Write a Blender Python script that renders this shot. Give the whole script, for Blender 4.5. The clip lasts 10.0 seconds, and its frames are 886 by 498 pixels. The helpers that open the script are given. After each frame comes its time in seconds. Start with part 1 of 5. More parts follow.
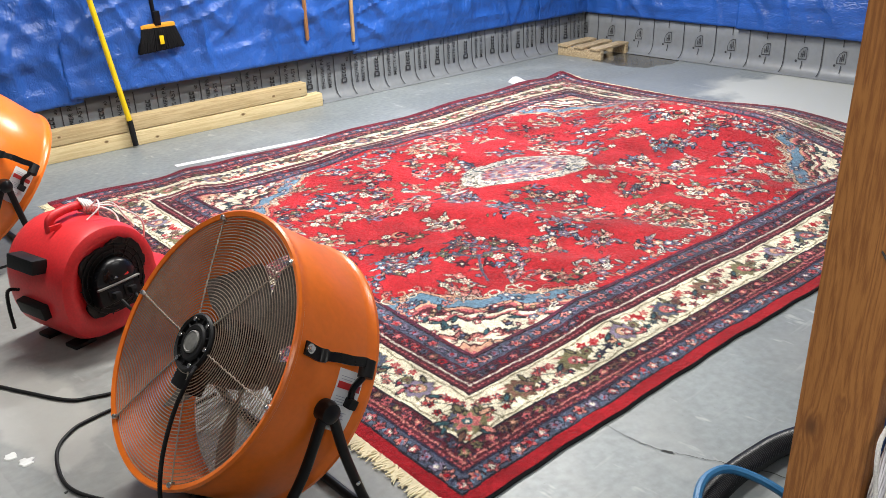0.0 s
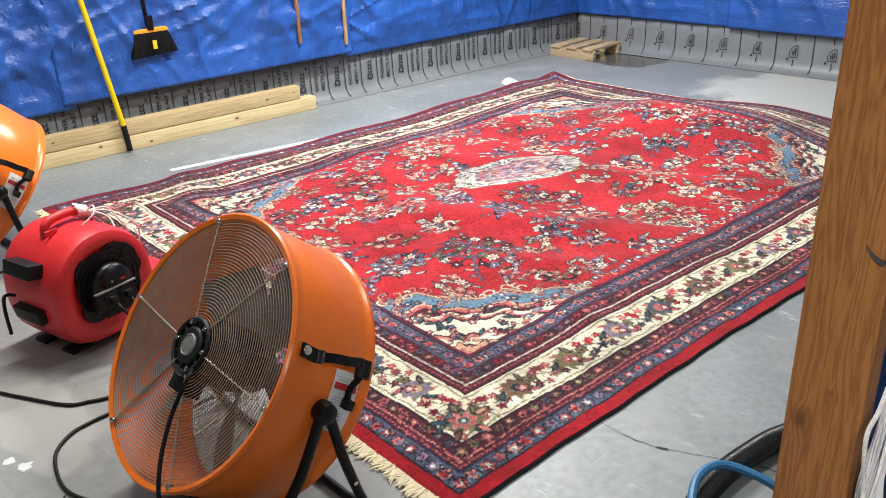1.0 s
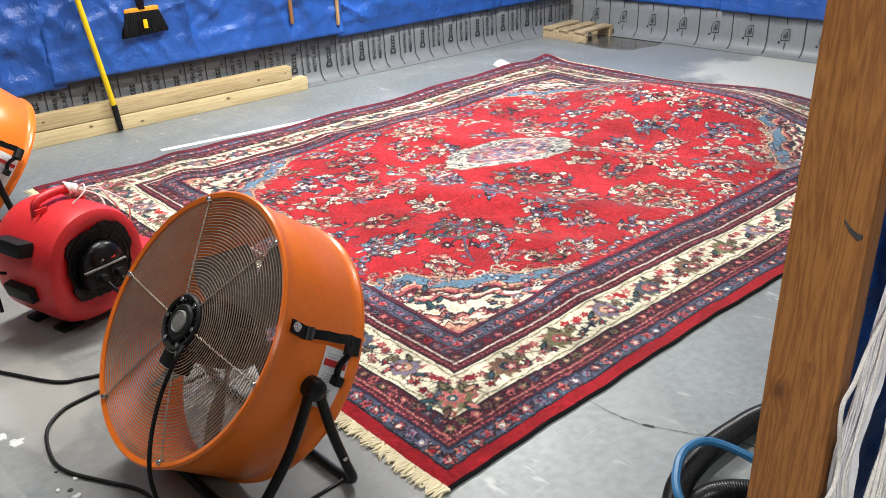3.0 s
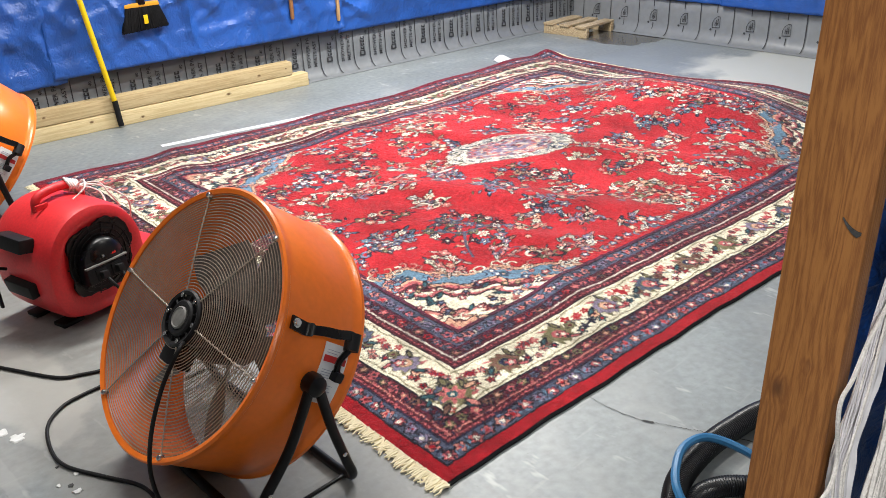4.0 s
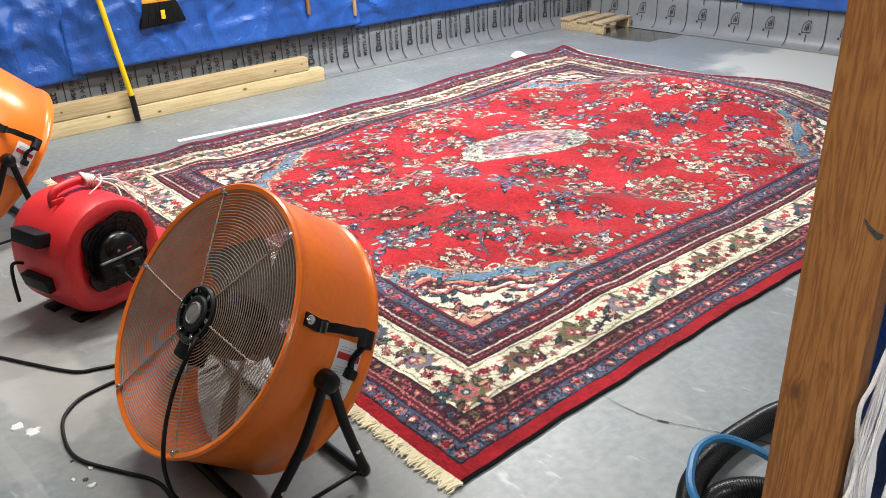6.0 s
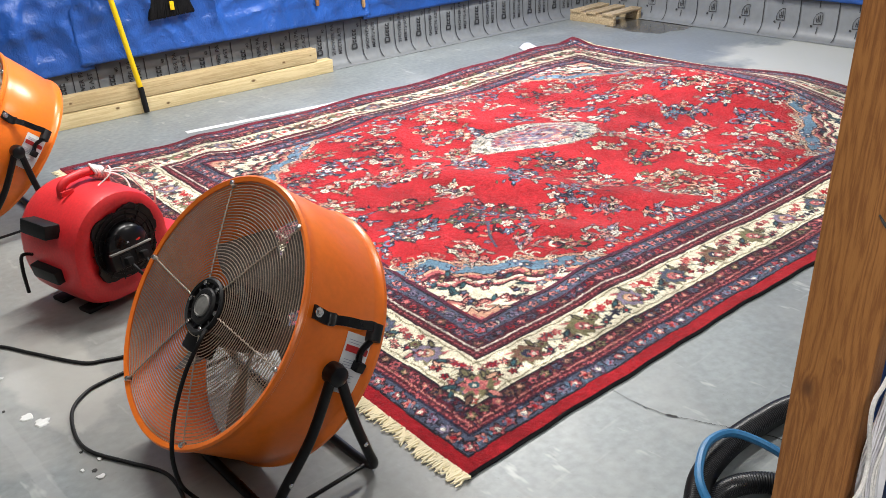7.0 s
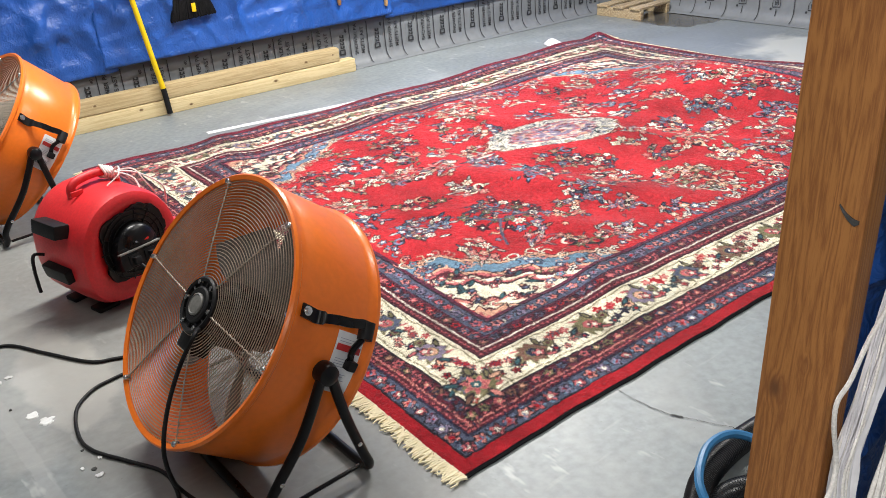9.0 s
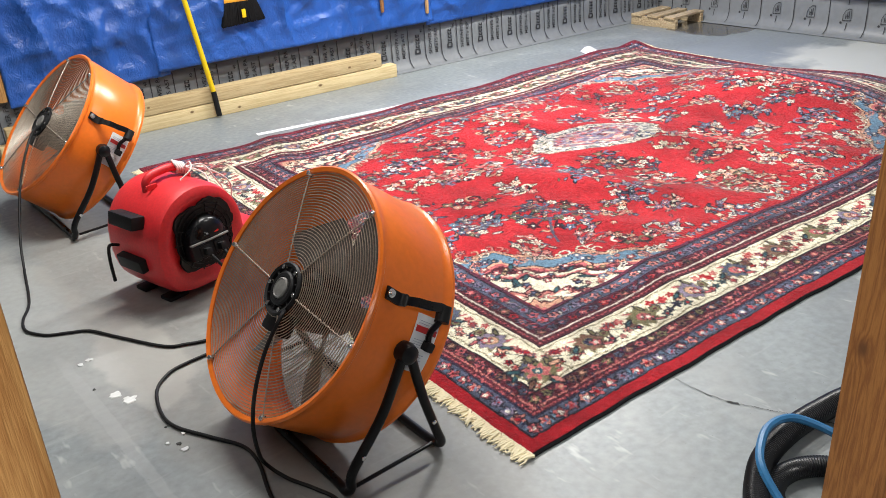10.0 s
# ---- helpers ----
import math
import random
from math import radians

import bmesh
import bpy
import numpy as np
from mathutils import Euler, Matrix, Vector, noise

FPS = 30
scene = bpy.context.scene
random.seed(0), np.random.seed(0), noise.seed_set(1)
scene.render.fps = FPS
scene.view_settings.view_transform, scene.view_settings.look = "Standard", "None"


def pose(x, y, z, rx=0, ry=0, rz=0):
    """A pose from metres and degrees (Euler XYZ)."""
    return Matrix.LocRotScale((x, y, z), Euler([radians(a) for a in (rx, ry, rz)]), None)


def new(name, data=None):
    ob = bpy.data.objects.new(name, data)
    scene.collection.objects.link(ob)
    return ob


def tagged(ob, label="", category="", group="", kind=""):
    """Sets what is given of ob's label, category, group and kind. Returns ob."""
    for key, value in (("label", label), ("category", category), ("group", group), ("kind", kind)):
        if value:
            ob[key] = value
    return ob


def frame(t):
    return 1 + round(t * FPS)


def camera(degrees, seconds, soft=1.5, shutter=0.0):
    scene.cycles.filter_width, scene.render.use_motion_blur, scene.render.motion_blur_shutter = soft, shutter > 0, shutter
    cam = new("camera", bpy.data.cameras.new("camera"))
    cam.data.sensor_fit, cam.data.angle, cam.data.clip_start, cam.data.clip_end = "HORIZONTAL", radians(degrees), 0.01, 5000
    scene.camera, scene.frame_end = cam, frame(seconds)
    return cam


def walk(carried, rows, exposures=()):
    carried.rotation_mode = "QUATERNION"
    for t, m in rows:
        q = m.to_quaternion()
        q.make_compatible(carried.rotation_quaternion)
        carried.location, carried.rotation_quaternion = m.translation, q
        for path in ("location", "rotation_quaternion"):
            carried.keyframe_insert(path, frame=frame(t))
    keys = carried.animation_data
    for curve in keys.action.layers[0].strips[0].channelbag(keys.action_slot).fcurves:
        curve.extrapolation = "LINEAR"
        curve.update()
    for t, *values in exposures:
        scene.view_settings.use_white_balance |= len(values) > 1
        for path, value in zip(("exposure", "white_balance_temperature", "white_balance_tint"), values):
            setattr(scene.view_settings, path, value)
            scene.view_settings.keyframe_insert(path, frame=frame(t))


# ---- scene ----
cam = camera(54.33, 10.0, soft=0.8)
PATH = [
    (0.0, pose(-1.1047, -1.1794, 1.4034, 66.558, 1.958, -43.253)),
    (0.5, pose(-1.1035, -1.1819, 1.4036, 66.633, 2.074, -43.479)),
    (1.0, pose(-1.1131, -1.1921, 1.4076, 66.639, 2.439, -43.795)),
    (1.5, pose(-1.1169, -1.2021, 1.4050, 66.483, 2.350, -44.091)),
    (2.0, pose(-1.1184, -1.2101, 1.4026, 66.253, 2.189, -44.254)),
    (2.5, pose(-1.1204, -1.2100, 1.4018, 65.853, 2.098, -44.193)),
    (4.0, pose(-1.1183, -1.2121, 1.4040, 65.226, 2.029, -44.093)),
    (4.5, pose(-1.1193, -1.2198, 1.4047, 65.182, 2.109, -43.965)),
    (5.0, pose(-1.1155, -1.2190, 1.4047, 65.081, 2.100, -43.853)),
    (5.5, pose(-1.1123, -1.2122, 1.4037, 65.140, 2.115, -43.470)),
    (7.0, pose(-1.1069, -1.1992, 1.4039, 64.456, 2.152, -42.469)),
    (7.5, pose(-1.1075, -1.1984, 1.4026, 64.332, 2.210, -42.476)),
    (8.0, pose(-1.1054, -1.1990, 1.4029, 64.317, 2.485, -42.446)),
    (8.5, pose(-1.0727, -1.2177, 1.4044, 64.297, 2.751, -42.146)),
    (9.0, pose(-1.0089, -1.2508, 1.3803, 64.523, 3.608, -40.224)),
    (9.5, pose(-1.0615, -1.2552, 1.3870, 64.680, 3.876, -39.469)),
    (10.0, pose(-1.1940, -1.2634, 1.3929, 65.238, 3.497, -38.874)),
]
walk(cam, PATH)

# ---- world, lamps ----
world = bpy.data.worlds.new("world")
scene.world = world
world.use_nodes = True
world.node_tree.nodes["Background"].inputs[0].default_value = (0.75, 0.88, 1, 1)
world.node_tree.nodes["Background"].inputs[1].default_value = 0.05
scene.view_settings.exposure = 0.0


def ceiling_lamp(x, y, z, w, d, watts, colour, yaw=0):
    li = bpy.data.lights.new("unseen_ceiling_light", "AREA")
    li.shape, li.size, li.size_y, li.energy, li.color = "RECTANGLE", w, d, watts, colour
    ob = new("unseen_ceiling_light", li)
    ob.matrix_world = pose(x, y, z, 0, 0, yaw)
    return ob


CEIL = 2.75
# Unseen lamps, placed and powered to brighten the rug, fans and studs.
LAMPS = [(2.75, 2.4, 1.2, 0.12, 138, 0), (1.6, 0.35, 1.2, 0.12, 34, 0), (0.35, 1.95, 1.2, 0.12, 82, 0), (-1.8, 1.0, 1.2, 0.12, 15, 0), (-2.2, -1.9, 1.2, 0.12, 92, 0)]
for x, y, w, d, e, a in LAMPS:
    ceiling_lamp(x, y, CEIL - 0.11, w, d, e, (1.0, 0.98, 0.94), a)


# ---- materials ----
def srgb(r, g, b):
    return tuple(((c / 255) / 12.92 if c < 10.3 else ((c / 255 + 0.055) / 1.055) ** 2.4) for c in (r, g, b))


def material(name, base, rough=0.5, metal=0.0, vary=0.12, scale=6.0, fine=60.0, bump=0.1, stretch=(1, 1, 1), dark=None, spec=0.5, rvary=0.1):
    """Principled surface with two scales of colour variation and a fine bump."""
    m = bpy.data.materials.new(name)
    m.use_nodes = True
    nt = m.node_tree
    b = nt.nodes["Principled BSDF"]
    N = nt.nodes.new
    tc = N("ShaderNodeTexCoord")
    mp = N("ShaderNodeMapping")
    mp.inputs["Scale"].default_value = stretch
    nt.links.new(tc.outputs["Object"], mp.inputs[0])
    n1 = N("ShaderNodeTexNoise")
    n1.inputs["Scale"].default_value, n1.inputs["Detail"].default_value = scale, 6
    n2 = N("ShaderNodeTexNoise")
    n2.inputs["Scale"].default_value, n2.inputs["Detail"].default_value = fine, 4
    for n in (n1, n2):
        nt.links.new(mp.outputs[0], n.inputs["Vector"])
    ad = N("ShaderNodeMath")
    ad.operation = "ADD"
    mu = N("ShaderNodeMath")
    mu.operation = "MULTIPLY"
    mu.inputs[1].default_value = 0.5
    nt.links.new(n1.outputs[0], ad.inputs[0])
    nt.links.new(n2.outputs[0], ad.inputs[1])
    nt.links.new(ad.outputs[0], mu.inputs[0])
    rp = N("ShaderNodeValToRGB")
    rp.color_ramp.elements[0].position, rp.color_ramp.elements[1].position = 0.32, 0.68
    lo = dark if dark else tuple(c * (1 - 2 * vary) for c in base)
    hi = tuple(min(1, c * (1 + vary)) for c in base)
    rp.color_ramp.elements[0].color, rp.color_ramp.elements[1].color = (*lo, 1), (*hi, 1)
    nt.links.new(mu.outputs[0], rp.inputs[0])
    nt.links.new(rp.outputs[0], b.inputs["Base Color"])
    mr = N("ShaderNodeMapRange")
    mr.inputs[3].default_value, mr.inputs[4].default_value = max(0.02, rough - rvary), min(1, rough + rvary)
    nt.links.new(n1.outputs[0], mr.inputs[0])
    nt.links.new(mr.outputs[0], b.inputs["Roughness"])
    b.inputs["Metallic"].default_value = metal
    b.inputs["Specular IOR Level"].default_value = spec
    if bump:
        bp = N("ShaderNodeBump")
        bp.inputs["Strength"].default_value, bp.inputs["Distance"].default_value = bump, 0.004
        nt.links.new(n2.outputs[0], bp.inputs["Height"])
        nt.links.new(bp.outputs[0], b.inputs["Normal"])
    return m


def wood(name, light, dark, axis="z", knots=(), knot_colour=(0.05, 0.02, 0.008), rough=0.6, bands=34, fine=420, grain=11):
    """Sawn softwood: long grain bands, fine pores, knots at given places."""
    m = bpy.data.materials.new(name)
    m.use_nodes = True
    nt = m.node_tree
    b = nt.nodes["Principled BSDF"]
    N = nt.nodes.new
    tc = N("ShaderNodeTexCoord")
    mp = N("ShaderNodeMapping")
    i = "xyz".index(axis)
    s = [1, 1, 1]
    s[i] = 0.055
    mp.inputs["Scale"].default_value = s
    nt.links.new(tc.outputs["Object"], mp.inputs[0])
    vec = mp.outputs[0]
    masks = []
    for kx, ky, kz, r in knots:
        d = N("ShaderNodeVectorMath")
        d.operation = "DISTANCE"
        sc = N("ShaderNodeMapping")
        sk = [1, 1, 1]
        sk[i] = 0.6
        sc.inputs["Scale"].default_value = sk
        nt.links.new(tc.outputs["Object"], sc.inputs[0])
        nt.links.new(sc.outputs[0], d.inputs[0])
        d.inputs[1].default_value = (kx * sk[0], ky * sk[1], kz * sk[2])
        mr = N("ShaderNodeMapRange")
        mr.interpolation_type = "SMOOTHSTEP"
        mr.inputs[1].default_value, mr.inputs[2].default_value = 0.2 * r, r
        mr.inputs[3].default_value, mr.inputs[4].default_value = 1, 0
        nt.links.new(d.outputs["Value"], mr.inputs[0])
        masks.append(mr.outputs[0])
    n0 = N("ShaderNodeTexNoise")
    n0.inputs["Scale"].default_value, n0.inputs["Detail"].default_value = grain, 3
    nt.links.new(vec, n0.inputs["Vector"])
    # growth rings: bands of the warped grain field
    ph = N("ShaderNodeMath")
    ph.operation = "MULTIPLY"
    ph.inputs[1].default_value = bands
    nt.links.new(n0.outputs[0], ph.inputs[0])
    last = ph.outputs[0]
    for k in masks:
        ad = N("ShaderNodeMath")
        ad.operation = "MULTIPLY_ADD"
        ad.inputs[1].default_value = 2.2
        nt.links.new(k, ad.inputs[0])
        nt.links.new(last, ad.inputs[2])
        last = ad.outputs[0]
    fr = N("ShaderNodeMath")
    fr.operation = "PINGPONG"
    fr.inputs[1].default_value = 1
    nt.links.new(last, fr.inputs[0])
    n2 = N("ShaderNodeTexNoise")
    n2.inputs["Scale"].default_value, n2.inputs["Detail"].default_value = fine, 5
    nt.links.new(vec, n2.inputs["Vector"])
    n3 = N("ShaderNodeTexNoise")
    n3.inputs["Scale"].default_value, n3.inputs["Detail"].default_value = 5, 5
    nt.links.new(tc.outputs["Object"], n3.inputs["Vector"])
    mx = N("ShaderNodeMath")
    mx.operation = "MULTIPLY_ADD"
    mx.inputs[1].default_value = 0.45
    nt.links.new(fr.outputs[0], mx.inputs[0])
    nt.links.new(n2.outputs[0], mx.inputs[2])
    my = N("ShaderNodeMath")
    my.operation = "MULTIPLY_ADD"
    my.inputs[1].default_value = 0.5
    nt.links.new(n3.outputs[0], my.inputs[0])
    nt.links.new(mx.outputs[0], my.inputs[2])
    rp = N("ShaderNodeValToRGB")
    mz = N("ShaderNodeMath")
    mz.operation = "MULTIPLY"
    mz.inputs[1].default_value = 0.6
    nt.links.new(my.outputs[0], mz.inputs[0])
    rp.color_ramp.elements[0].position, rp.color_ramp.elements[1].position = 0.46, 0.73
    rp.color_ramp.elements[0].color, rp.color_ramp.elements[1].color = (*light, 1), (*dark, 1)
    nt.links.new(mz.outputs[0], rp.inputs[0])
    col = rp.outputs[0]
    for k in masks:
        mm = N("ShaderNodeMix")
        mm.data_type = "RGBA"
        pw = N("ShaderNodeMath")
        pw.operation = "POWER"
        pw.inputs[1].default_value = 2.8
        nt.links.new(k, pw.inputs[0])
        nt.links.new(pw.outputs[0], mm.inputs[0])
        nt.links.new(col, mm.inputs[6])
        mm.inputs[7].default_value = (*knot_colour, 1)
        col = mm.outputs[2]
    nt.links.new(col, b.inputs["Base Color"])
    b.inputs["Roughness"].default_value = rough
    bp = N("ShaderNodeBump")
    bp.inputs["Strength"].default_value, bp.inputs["Distance"].default_value = 0.25, 0.002
    nt.links.new(mx.outputs[0], bp.inputs["Height"])
    nt.links.new(bp.outputs[0], b.inputs["Normal"])
    return m


def concrete():
    """Worn slab: cloudy greys, pale scuffs, dark specks, a browner stretch, a wet dark pool."""
    m = material("concrete", (0.250, 0.277, 0.282), rough=0.42, vary=0.16, scale=1.6, fine=38, bump=0.12, rvary=0.14)
    nt = m.node_tree
    b = nt.nodes["Principled BSDF"]
    N = nt.nodes.new
    tc = nt.nodes["Texture Coordinate"]
    col = b.inputs["Base Color"].links[0].from_socket

    def layer(col, scale, lo, hi, colour, amount, detail=6, squash=(1, 1, 1)):
        mp = N("ShaderNodeMapping")
        mp.inputs["Scale"].default_value = squash
        nt.links.new(tc.outputs["Object"], mp.inputs[0])
        n = N("ShaderNodeTexNoise")
        n.inputs["Scale"].default_value, n.inputs["Detail"].default_value = scale, detail
        n.inputs["Roughness"].default_value = 0.65
        nt.links.new(mp.outputs[0], n.inputs["Vector"])
        mr = N("ShaderNodeMapRange")
        mr.inputs[1].default_value, mr.inputs[2].default_value, mr.inputs[4].default_value = lo, hi, amount
        nt.links.new(n.outputs[0], mr.inputs[0])
        mm = N("ShaderNodeMix")
        mm.data_type = "RGBA"
        nt.links.new(mr.outputs[0], mm.inputs[0])
        nt.links.new(col, mm.inputs[6])
        mm.inputs[7].default_value = (*colour, 1)
        return mm.outputs[2]

    col = layer(col, 2.3, 0.52, 0.72, (0.38, 0.40, 0.395), 0.6, 8)
    col = layer(col, 1.1, 0.5, 0.75, (0.20, 0.205, 0.20), 0.55, 8)
    col = layer(col, 14, 0.63, 0.72, (0.50, 0.51, 0.50), 0.6, 3, (1, 0.35, 1))
    col = layer(col, 26, 0.64, 0.70, (0.42, 0.43, 0.42), 0.22, 2, (0.10, 1, 1))
    col = layer(col, 20, 0.65, 0.70, (0.20, 0.20, 0.195), 0.25, 3, (1, 0.12, 1))
    col = layer(col, 90, 0.70, 0.76, (0.10, 0.09, 0.08), 0.5, 2)

    def patch(col, cx, cy, rx, ry, colour, amount, rag):
        mp = N("ShaderNodeMapping")
        mp.inputs["Location"].default_value = (-cx / rx, -cy / ry, 0)
        mp.inputs["Scale"].default_value = (1 / rx, 1 / ry, 0)
        nt.links.new(tc.outputs["Object"], mp.inputs[0])
        ln = N("ShaderNodeVectorMath")
        ln.operation = "LENGTH"
        nt.links.new(mp.outputs[0], ln.inputs[0])
        n = N("ShaderNodeTexNoise")
        n.inputs["Scale"].default_value, n.inputs["Detail"].default_value = rag, 5
        nt.links.new(tc.outputs["Object"], n.inputs["Vector"])
        ad = N("ShaderNodeMath")
        ad.operation = "MULTIPLY_ADD"
        ad.inputs[1].default_value = 0.9
        nt.links.new(n.outputs[0], ad.inputs[0])
        nt.links.new(ln.outputs["Value"], ad.inputs[2])
        mr = N("ShaderNodeMapRange")
        mr.inputs[1].default_value, mr.inputs[2].default_value = 1.3, 1.5
        mr.inputs[3].default_value, mr.inputs[4].default_value = amount, 0
        nt.links.new(ad.outputs[0], mr.inputs[0])
        mm = N("ShaderNodeMix")
        mm.data_type = "RGBA"
        nt.links.new(mr.outputs[0], mm.inputs[0])
        nt.links.new(col, mm.inputs[6])
        mm.inputs[7].default_value = (*colour, 1)
        return mm.outputs[2], mr.outputs[0]

    col, _ = patch(col, 4.5, 1.0, 0.75, 0.95, (0.52, 0.53, 0.49), 0.9, 3.5)
    col, _ = patch(col, 4.25, 2.2, 0.8, 0.35, (0.22, 0.245, 0.265), 0.6, 3)
    col, wet = patch(col, 4.76, 2.86, 0.36, 0.34, (0.09, 0.085, 0.075), 0.95, 4)
    col, _ = patch(col, -0.75, 1.7, 0.22, 0.9, (0.42, 0.415, 0.39), 0.4, 5)
    col, _ = patch(col, -0.54, 1.20, 0.13, 0.34, (0.44, 0.44, 0.42), 0.75, 9)
    col, _ = patch(col, -0.74, 0.93, 0.022, 0.60, (0.38, 0.39, 0.39), 0.35, 14)
    col, _ = patch(col, -0.25, 1.2, 0.42, 1.7, (0.26, 0.245, 0.215), 0.45, 2)
    nt.links.new(col, b.inputs["Base Color"])
    rough = b.inputs["Roughness"].links[0].from_socket
    mm = N("ShaderNodeMix")
    nt.links.new(wet, mm.inputs[0])
    nt.links.new(rough, mm.inputs[2])
    mm.inputs[3].default_value = 0.12
    nt.links.new(mm.outputs[0], b.inputs["Roughness"])
    return m


def tarp_material():
    m = material("blue_tarpaulin", (0.020, 0.098, 0.40), rough=0.38, vary=0.16, scale=2.5, fine=7, bump=0, rvary=0.08)
    nt = m.node_tree
    b = nt.nodes["Principled BSDF"]
    N = nt.nodes.new
    tc = nt.nodes["Texture Coordinate"]
    h = None
    for sc, st in ((2.6, (1, 0.3, 0.6)), (8, (1.3, 0.3, 0.8)), (21, (1.1, 0.4, 0.9)), (60, (1, 1, 1))):
        mp = N("ShaderNodeMapping")
        mp.inputs["Scale"].default_value = st
        mp.inputs["Rotation"].default_value = (0.3, 0.5 * sc, 0)
        nt.links.new(tc.outputs["Object"], mp.inputs[0])
        wn = N("ShaderNodeTexNoise")
        wn.inputs["Scale"].default_value = sc * 0.8
        nt.links.new(mp.outputs[0], wn.inputs["Vector"])
        wv = N("ShaderNodeVectorMath")
        wv.operation = "MULTIPLY_ADD"
        wv.inputs[1].default_value = (0.5, 0.5, 0.5)
        nt.links.new(wn.outputs["Color"], wv.inputs[0])
        nt.links.new(mp.outputs[0], wv.inputs[2])
        n = N("ShaderNodeTexVoronoi")
        n.inputs["Scale"].default_value = sc
        nt.links.new(wv.outputs[0] if sc < 40 else mp.outputs[0], n.inputs["Vector"])
        bp = N("ShaderNodeBump")
        bp.inputs["Strength"].default_value, bp.inputs["Distance"].default_value = 0.55, 0.085 / sc
        nt.links.new(n.outputs[0], bp.inputs["Height"])
        if h:
            nt.links.new(h, bp.inputs["Normal"])
        h = bp.outputs[0]
    nt.links.new(h, b.inputs["Normal"])
    return m


def wool_material():
    """Rug pile: the woven colours, with yarn-sized mottling, painted-in pile shading and a soft sheen."""
    m = bpy.data.materials.new("wool_pile")
    m.use_nodes = True
    nt = m.node_tree
    b = nt.nodes["Principled BSDF"]
    N = nt.nodes.new
    at = N("ShaderNodeAttribute")
    at.attribute_name = "dye"
    tc = N("ShaderNodeTexCoord")
    col = at.outputs["Color"]
    # the two broadest noises put brushed-pile shading into the colour
    for sc, lo, hi, det in ((320, 0.45, 1.5, 2), (60, 0.70, 1.2, 4), (11, 0.76, 1.12, 5), (2.6, 0.62, 1.12, 5)):
        n = N("ShaderNodeTexNoise")
        n.inputs["Scale"].default_value, n.inputs["Detail"].default_value = sc, det
        nt.links.new(tc.outputs["Object"], n.inputs["Vector"])
        mr = N("ShaderNodeMapRange")
        mr.inputs[1].default_value, mr.inputs[2].default_value = 0.28, 0.72
        mr.inputs[3].default_value, mr.inputs[4].default_value = lo, hi
        nt.links.new(n.outputs[0], mr.inputs[0])
        mx = N("ShaderNodeVectorMath")
        mx.operation = "SCALE"
        nt.links.new(col, mx.inputs[0])
        nt.links.new(mr.outputs[0], mx.inputs["Scale"])
        col = mx.outputs[0]
        if sc == 320:
            bp = N("ShaderNodeBump")
            bp.inputs["Strength"].default_value, bp.inputs["Distance"].default_value = 0.6, 0.004
            nt.links.new(n.outputs[0], bp.inputs["Height"])
            nt.links.new(bp.outputs[0], b.inputs["Normal"])
    nt.links.new(col, b.inputs["Base Color"])
    b.inputs["Roughness"].default_value = 0.9
    b.inputs["Specular IOR Level"].default_value = 0.12
    b.inputs["Sheen Weight"].default_value = 0.27
    b.inputs["Sheen Roughness"].default_value = 0.35
    return m


M_FLOOR = concrete()
M_TARP = tarp_material()
M_LINER = material("grey_vinyl_liner", (0.205, 0.218, 0.23), rough=0.45, vary=0.06, scale=4, fine=25, bump=0.1)
M_INK = material("black_ink", (0.035, 0.036, 0.04), rough=0.6, vary=0.2, scale=40, fine=200, bump=0)
# kept dark so the unseen ceiling and walls bounce less light
M_PLASTER = material("plain_plaster", (0.24, 0.24, 0.235), rough=0.85, vary=0.06, scale=2, fine=30, bump=0.1)
M_STUD = wood("fir_stud", (0.355, 0.147, 0.038), (0.225, 0.083, 0.020), "z",
              ((-0.2, -0.833, 0.775, 0.020), (-0.2, -0.838, 1.071, 0.005), (-0.2, -0.85, 0.988, 0.006), (-0.2, -0.836, 0.965, 0.008), (-0.2, -0.865, 0.82, 0.013)), (0.12, 0.045, 0.014), bands=30, fine=760, grain=24)
M_STUD2 = wood("fir_stud_plain", (0.56, 0.30, 0.10), (0.36, 0.16, 0.045), "z", bands=46, fine=700)
M_PINE = wood("pale_pine", (0.74, 0.60, 0.34), (0.60, 0.46, 0.235), "x", bands=20, grain=16, knots=((0.75, -0.15, 0.062, 0.016), (1.05, -0.15, 0.030, 0.014), (1.62, -0.15, 0.055, 0.018), (1.85, -0.143, 0.13, 0.016), (0.5, -0.143, 0.14, 0.014), (2.05, -0.143, 0.14, 0.012)), knot_colour=(0.16, 0.09, 0.035))
M_PINE_DARKER = wood("darker_pine", (0.60, 0.465, 0.255), (0.46, 0.335, 0.165), "x", bands=22, grain=16, knots=((1.85, -0.148, 0.13, 0.014), (0.5, -0.148, 0.14, 0.012), (2.05, -0.148, 0.14, 0.010)), knot_colour=(0.16, 0.09, 0.035))
M_PALLET = wood("old_pallet_wood", (0.60, 0.48, 0.30), (0.32, 0.22, 0.12), "x")
M_ORANGE = material("orange_enamel", (0.90, 0.195, 0.018), rough=0.30, vary=0.05, scale=3, fine=60, bump=0.03, rvary=0.06)
M_RED = material("red_moulded_plastic", (0.68, 0.025, 0.031), rough=0.42, vary=0.10, scale=5, fine=120, bump=0.12)
M_BLACK = material("black_painted_steel", (0.006, 0.006, 0.007), rough=0.30, spec=0.28, vary=0.25, scale=10, fine=120, bump=0.06)
